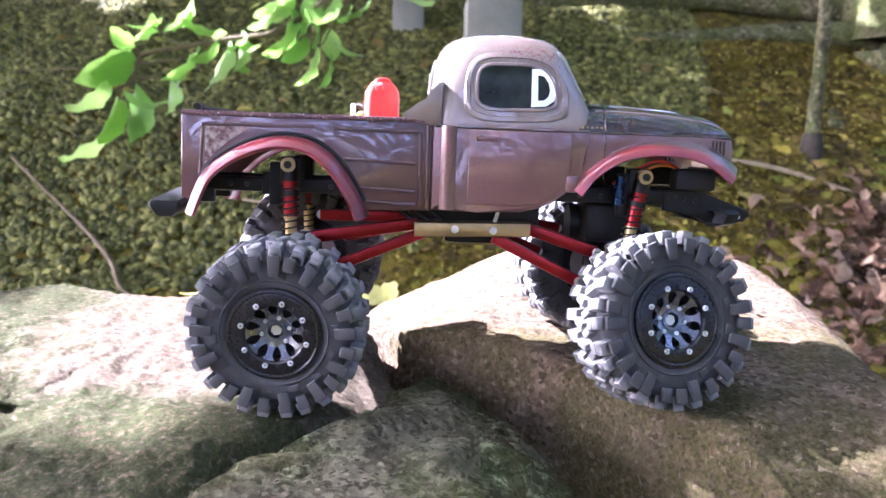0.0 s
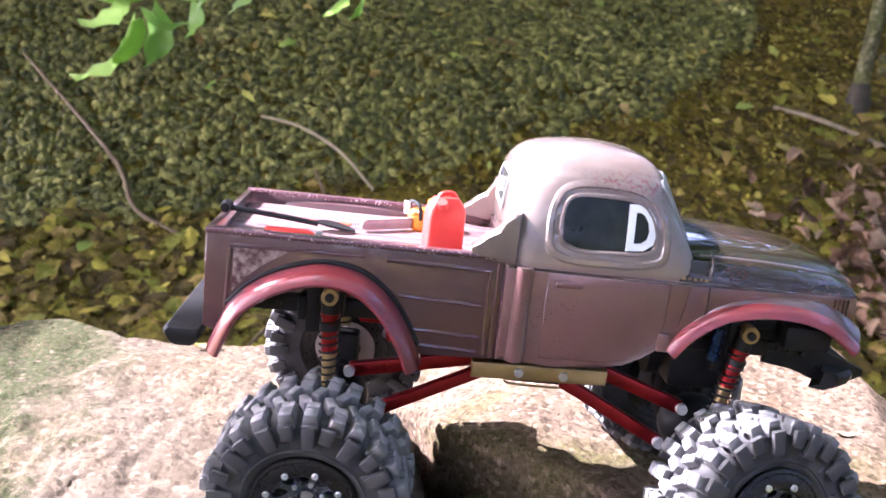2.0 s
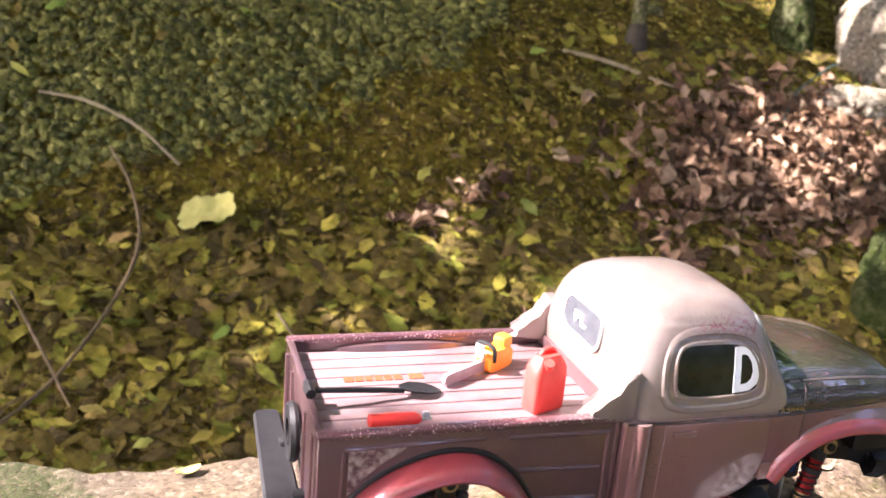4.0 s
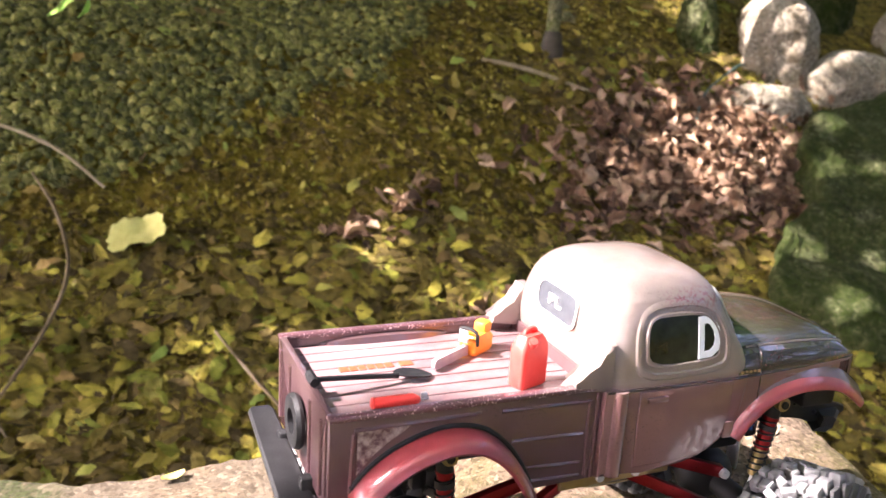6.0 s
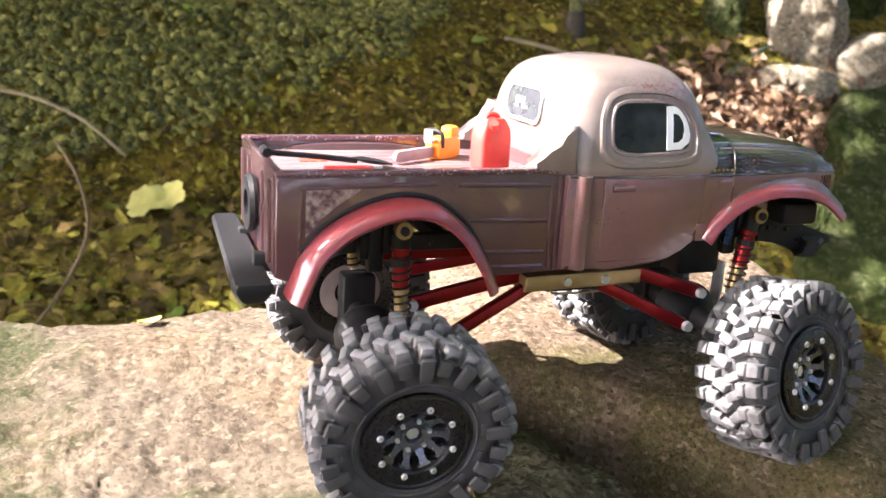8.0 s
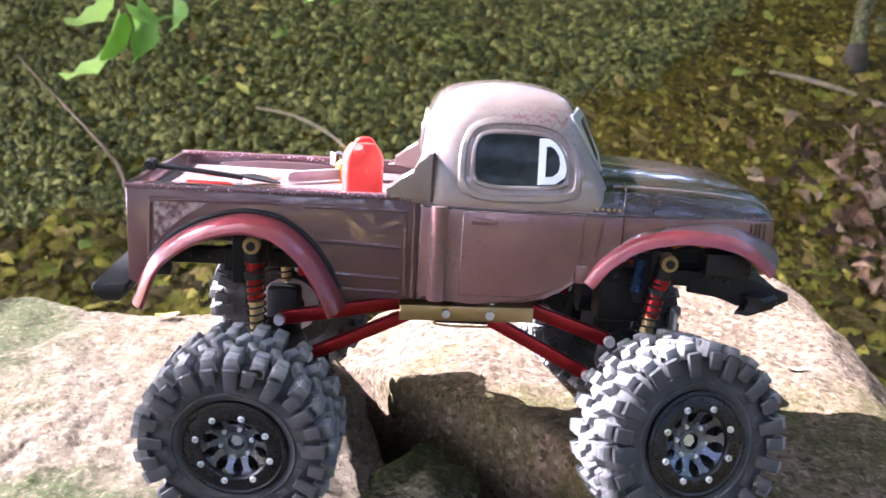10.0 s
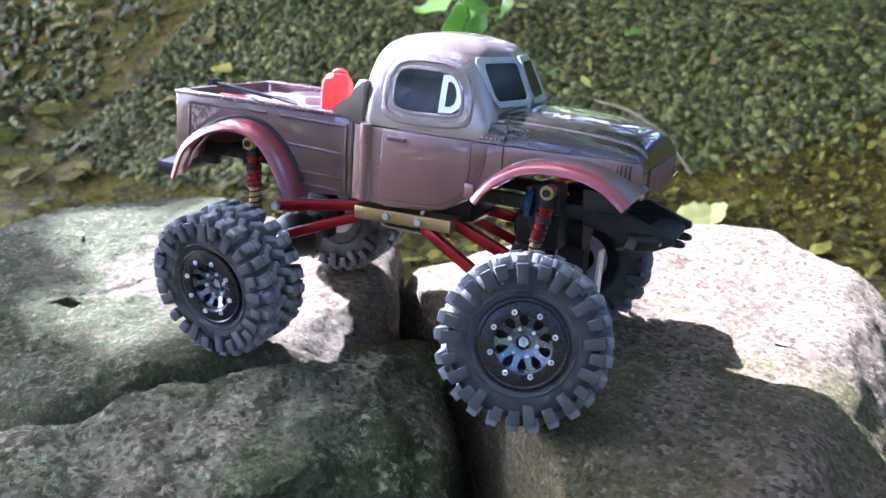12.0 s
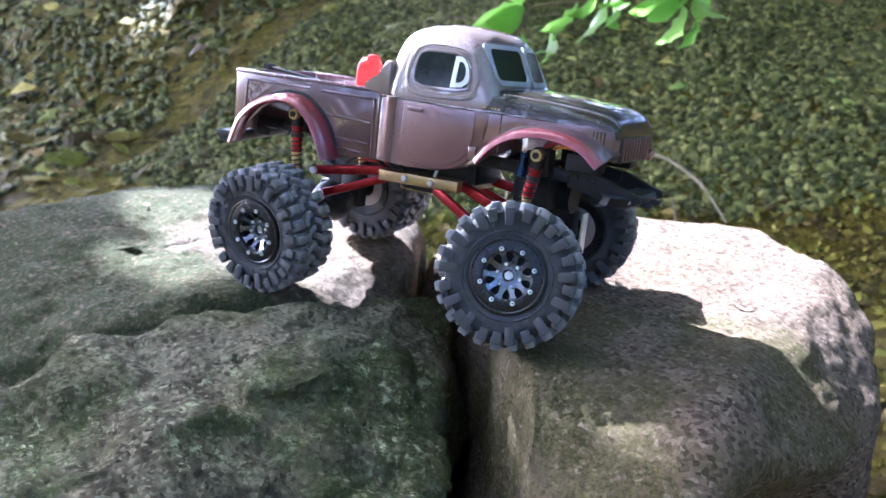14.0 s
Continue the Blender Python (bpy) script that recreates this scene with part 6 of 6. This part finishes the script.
def lit(x, y):
    # the clearing over the rocks: its near edge runs further back to shade the rear wheel and the rock right of the
    # truck
    near = float(np.interp(x, [-0.30, -0.10, -0.085, 0.044, 0.058, 0.118, 0.175, 0.20, 0.215, 0.3, 0.6], [0.286, 0.282, 0.322, 0.322, 0.286, 0.286, 0.286, 0.325, 0.415, 0.45, 0.47]))
    if -0.235 + 0.07 * noise.noise(Vector((y * 14, 5, 1))) < x < 0.55 and near + 0.008 * noise.noise(Vector((x * 11, 3, 1))) < y < 0.80:
        return True
    for gx, gy, a, b, turn in GAPS:
        c, s = math.cos(radians(turn)), math.sin(radians(turn))
        u, v = ((x - gx) * c + (y - gy) * s) / a, ((y - gy) * c - (x - gx) * s) / b
        if u * u + v * v < 1 + 1.0 * noise.noise(Vector((x * 13, y * 17, 2))):
            return True
    return False


build_tree()
build_shade_tree()

# unseen undergrowth added behind the camera, which closes the place and darkens reflections
r3 = random.Random(5)
bank = []
for _ in range(9000):
    x, z = r3.uniform(-4.0, 4.0), r3.uniform(-0.3, 2.5)
    y = -1.7 - 0.5 * abs(x) * 0.2 - r3.uniform(0, 0.9)
    vs, fs = r3.choice(shapes)
    bank.append((vs, fs, Matrix.Translation((x, y, z)) @ pose(0, 0, 0, r3.uniform(-60, 60), r3.uniform(-60, 60), r3.uniform(0, 360)) @ Matrix.Scale(r3.uniform(0.10, 0.20), 4)))
for _ in range(2600):
    x, z = r3.uniform(-3.0, 3.5), r3.uniform(2.4, 3.9)
    y = -1.9 - r3.uniform(0, 0.9)
    bank.append((*r3.choice(shapes), Matrix.Translation((x, y, z)) @ pose(0, 0, 0, r3.uniform(-60, 60), r3.uniform(-60, 60), r3.uniform(0, 360)) @ Matrix.Scale(r3.uniform(0.10, 0.22), 4)))
# unseen thicket added uphill and at the right to darken sky reflections
hedges = []
for _ in range(5200):
    x, z = r3.uniform(-4.5, 5.5), r3.uniform(0.0, 1.0) ** 0.8
    y = 4.6 + r3.uniform(0, 1.3)
    hedges.append((*r3.choice(shapes), Matrix.Translation((x, y, 1.3 + 3.4 * z)) @ pose(0, 0, 0, r3.uniform(-60, 60), r3.uniform(-60, 60), r3.uniform(0, 360)) @ Matrix.Scale(r3.uniform(0.22, 0.38), 4)))
for _ in range(4200):
    y, z = r3.uniform(-2.6, 5.5), r3.uniform(0.0, 1.0)
    x = 3.6 + r3.uniform(0, 1.2)
    hedges.append((*r3.choice(shapes), Matrix.Translation((x, y, 0.1 + 3.6 * z)) @ pose(0, 0, 0, r3.uniform(-60, 60), r3.uniform(-60, 60), r3.uniform(0, 360)) @ Matrix.Scale(r3.uniform(0.22, 0.38), 4)))
joined("thicket", hedges, CROWN_LEAF, "leafy thicket added unseen at the top of the slope and beside the clearing", "bushes")
joined("undergrowth", bank, CROWN_LEAF, "dense green undergrowth added unseen behind the camera to screen the sky", "bushes")

# concrete block and posts at the top of the slope
def block(x, y, w, d, h, material, label, category, name):
    bm = bmesh.new()
    g = ground_z(x, y)
    box(bm, (-w / 2, -d / 2, -0.06), (w / 2, d / 2, h), 0.008)
    solid(name, bm, material, label, category, Matrix.Translation((x, y, g)) @ pose(0, 0, 0, 0, 0, 4))


block(0.105, 2.36, 0.14, 0.10, 0.150, CONCRETE, "pale weathered concrete block standing on the slope", "concrete block", "concrete_block")
block(-0.12, 2.55, 0.085, 0.09, 0.6, CONCRETE, "grey concrete post in deep shade", "post", "concrete_post")
block(-0.95, 2.75, 0.09, 0.09, 0.6, CONCRETE, "grey concrete post in deep shade", "post", "concrete_post")

# ---- the leafy branch that hangs into the clearing ----
branch = thing("beech_branch", "hanging branch with fresh green beech leaves", "branch", Matrix.Translation((-0.2, 1.27, 0.85)))
UNDER = Matrix.Translation((0.2, -1.27, -0.85))
for pts, r in (([(0.20, 1.36, 1.14), (0.0, 1.31, 0.91), (-0.14, 1.28, 0.784), (-0.231, 1.27, 0.712), (-0.305, 1.27, 0.696), (-0.364, 1.27, 0.683), (-0.426, 1.27, 0.669), (-0.438, 1.27, 0.636), (-0.461, 1.27, 0.62)], 0.0045), ([(-0.364, 1.27, 0.683), (-0.385, 1.265, 0.690), (-0.399, 1.26, 0.703), (-0.42, 1.26, 0.712)], 0.002),
               ([(-0.14, 1.28, 0.784), (-0.15, 1.265, 0.74), (-0.165, 1.26, 0.711), (-0.175, 1.26, 0.69)], 0.002), ([(-0.371, 1.27, 0.665), (-0.481, 1.28, 0.652), (-0.598, 1.29, 0.644)], 0.0015), ([(-0.426, 1.27, 0.669), (-0.434, 1.265, 0.685), (-0.44, 1.26, 0.70)], 0.0015), ([(-0.438, 1.27, 0.636), (-0.41, 1.265, 0.638), (-0.386, 1.26, 0.636)], 0.0015)):
    bm = bmesh.new()
    tube(bm, [UNDER @ Vector(p) for p in pts], [r, r * 0.5], 7, 24)
    part("twig", bm, TWIG, branch)
r4 = random.Random(9)
beech = []
for k in range(5):
    vs, fs = leaf_shape(1, 0.62, 0.10 + 0.03 * k, 0.22, r4, 7)
    me = bpy.data.meshes.new("leaf")
    me.from_pydata(vs, [], fs)
    me.materials.append(GREEN_LEAF)
    me.shade_smooth()
    beech.append(me)


def hang_leaf(x, z, tx, tz, roll):
    """A leaf from its stalk at x, z to its tip at tx, tz."""
    ob = new("leaf", r4.choice(beech))
    ob.parent = branch
    p = Vector((x, 1.27 + r4.uniform(-0.012, 0.012), z))
    d = Vector((tx, 1.27 + r4.uniform(-0.03, 0.0), tz)) - p
    rot = d.to_track_quat("X", "Y").to_matrix().to_4x4()
    ob.matrix_basis = UNDER @ Matrix.Translation(p) @ rot @ pose(0, 0, 0, 90 + roll, 0, 0) @ Matrix.Scale(d.length * 1.06, 4)


# leaves of the drooping tip, of the middle twigs and of the side twig, then those higher up
TIP_LEAVES = ((-0.465, 0.631, -0.524, 0.597, 20), (-0.464, 0.612, -0.534, 0.53, 15), (-0.451, 0.606, -0.481, 0.549, 40), (-0.434, 0.63, -0.442, 0.549, 5), (-0.451, 0.62, -0.388, 0.613, 15), (-0.385, 0.636, -0.388, 0.59, 35), (-0.443, 0.676, -0.506, 0.632, 45), (-0.436, 0.669, -0.493, 0.633, 55), (-0.439, 0.679, -0.456, 0.701, 40), (-0.436, 0.689, -0.406, 0.722, 20), (-0.448, 0.711, -0.4, 0.723, 5))
MIDDLE_LEAVES = ((-0.397, 0.702, -0.352, 0.74, 15), (-0.387, 0.707, -0.356, 0.73, 45), (-0.306, 0.702, -0.359, 0.717, 10), (-0.343, 0.682, -0.389, 0.638, 15), (-0.319, 0.697, -0.352, 0.665, 30), (-0.305, 0.693, -0.33, 0.627, 10), (-0.378, 0.646, -0.367, 0.629, 60), (-0.298, 0.666, -0.277, 0.653, 50), (-0.289, 0.707, -0.301, 0.681, 30), (-0.286, 0.7, -0.296, 0.652, 20), (-0.291, 0.691, -0.258, 0.686, 25))
SIDE_LEAVES = ((-0.231, 0.742, -0.272, 0.71, 20), (-0.214, 0.751, -0.267, 0.728, 40), (-0.215, 0.738, -0.251, 0.676, 45), (-0.201, 0.738, -0.21, 0.693, 30), (-0.195, 0.761, -0.176, 0.721, 5), (-0.161, 0.762, -0.187, 0.716, 15), (-0.195, 0.698, -0.228, 0.668, 55), (-0.183, 0.688, -0.211, 0.637, 40), (-0.164, 0.681, -0.18, 0.634, 35), (-0.168, 0.706, -0.12, 0.681, 5), (-0.169, 0.715, -0.159, 0.674, 40), (-0.154, 0.729, -0.114, 0.753, 30), (-0.183, 0.719, -0.188, 0.686, 50), (-0.138, 0.748, -0.154, 0.724, 40), (-0.229, 0.77, -0.249, 0.73, 20))
HIGH_LEAVES = ((-0.078, 0.79, -0.026, 0.754, 25), (-0.039, 0.83, -0.09, 0.80, 30), (0.026, 0.904, 0.065, 0.852, 20), (-0.013, 0.878, -0.078, 0.865, 60))
for row in TIP_LEAVES + MIDDLE_LEAVES + SIDE_LEAVES + HIGH_LEAVES:
    hang_leaf(*row)
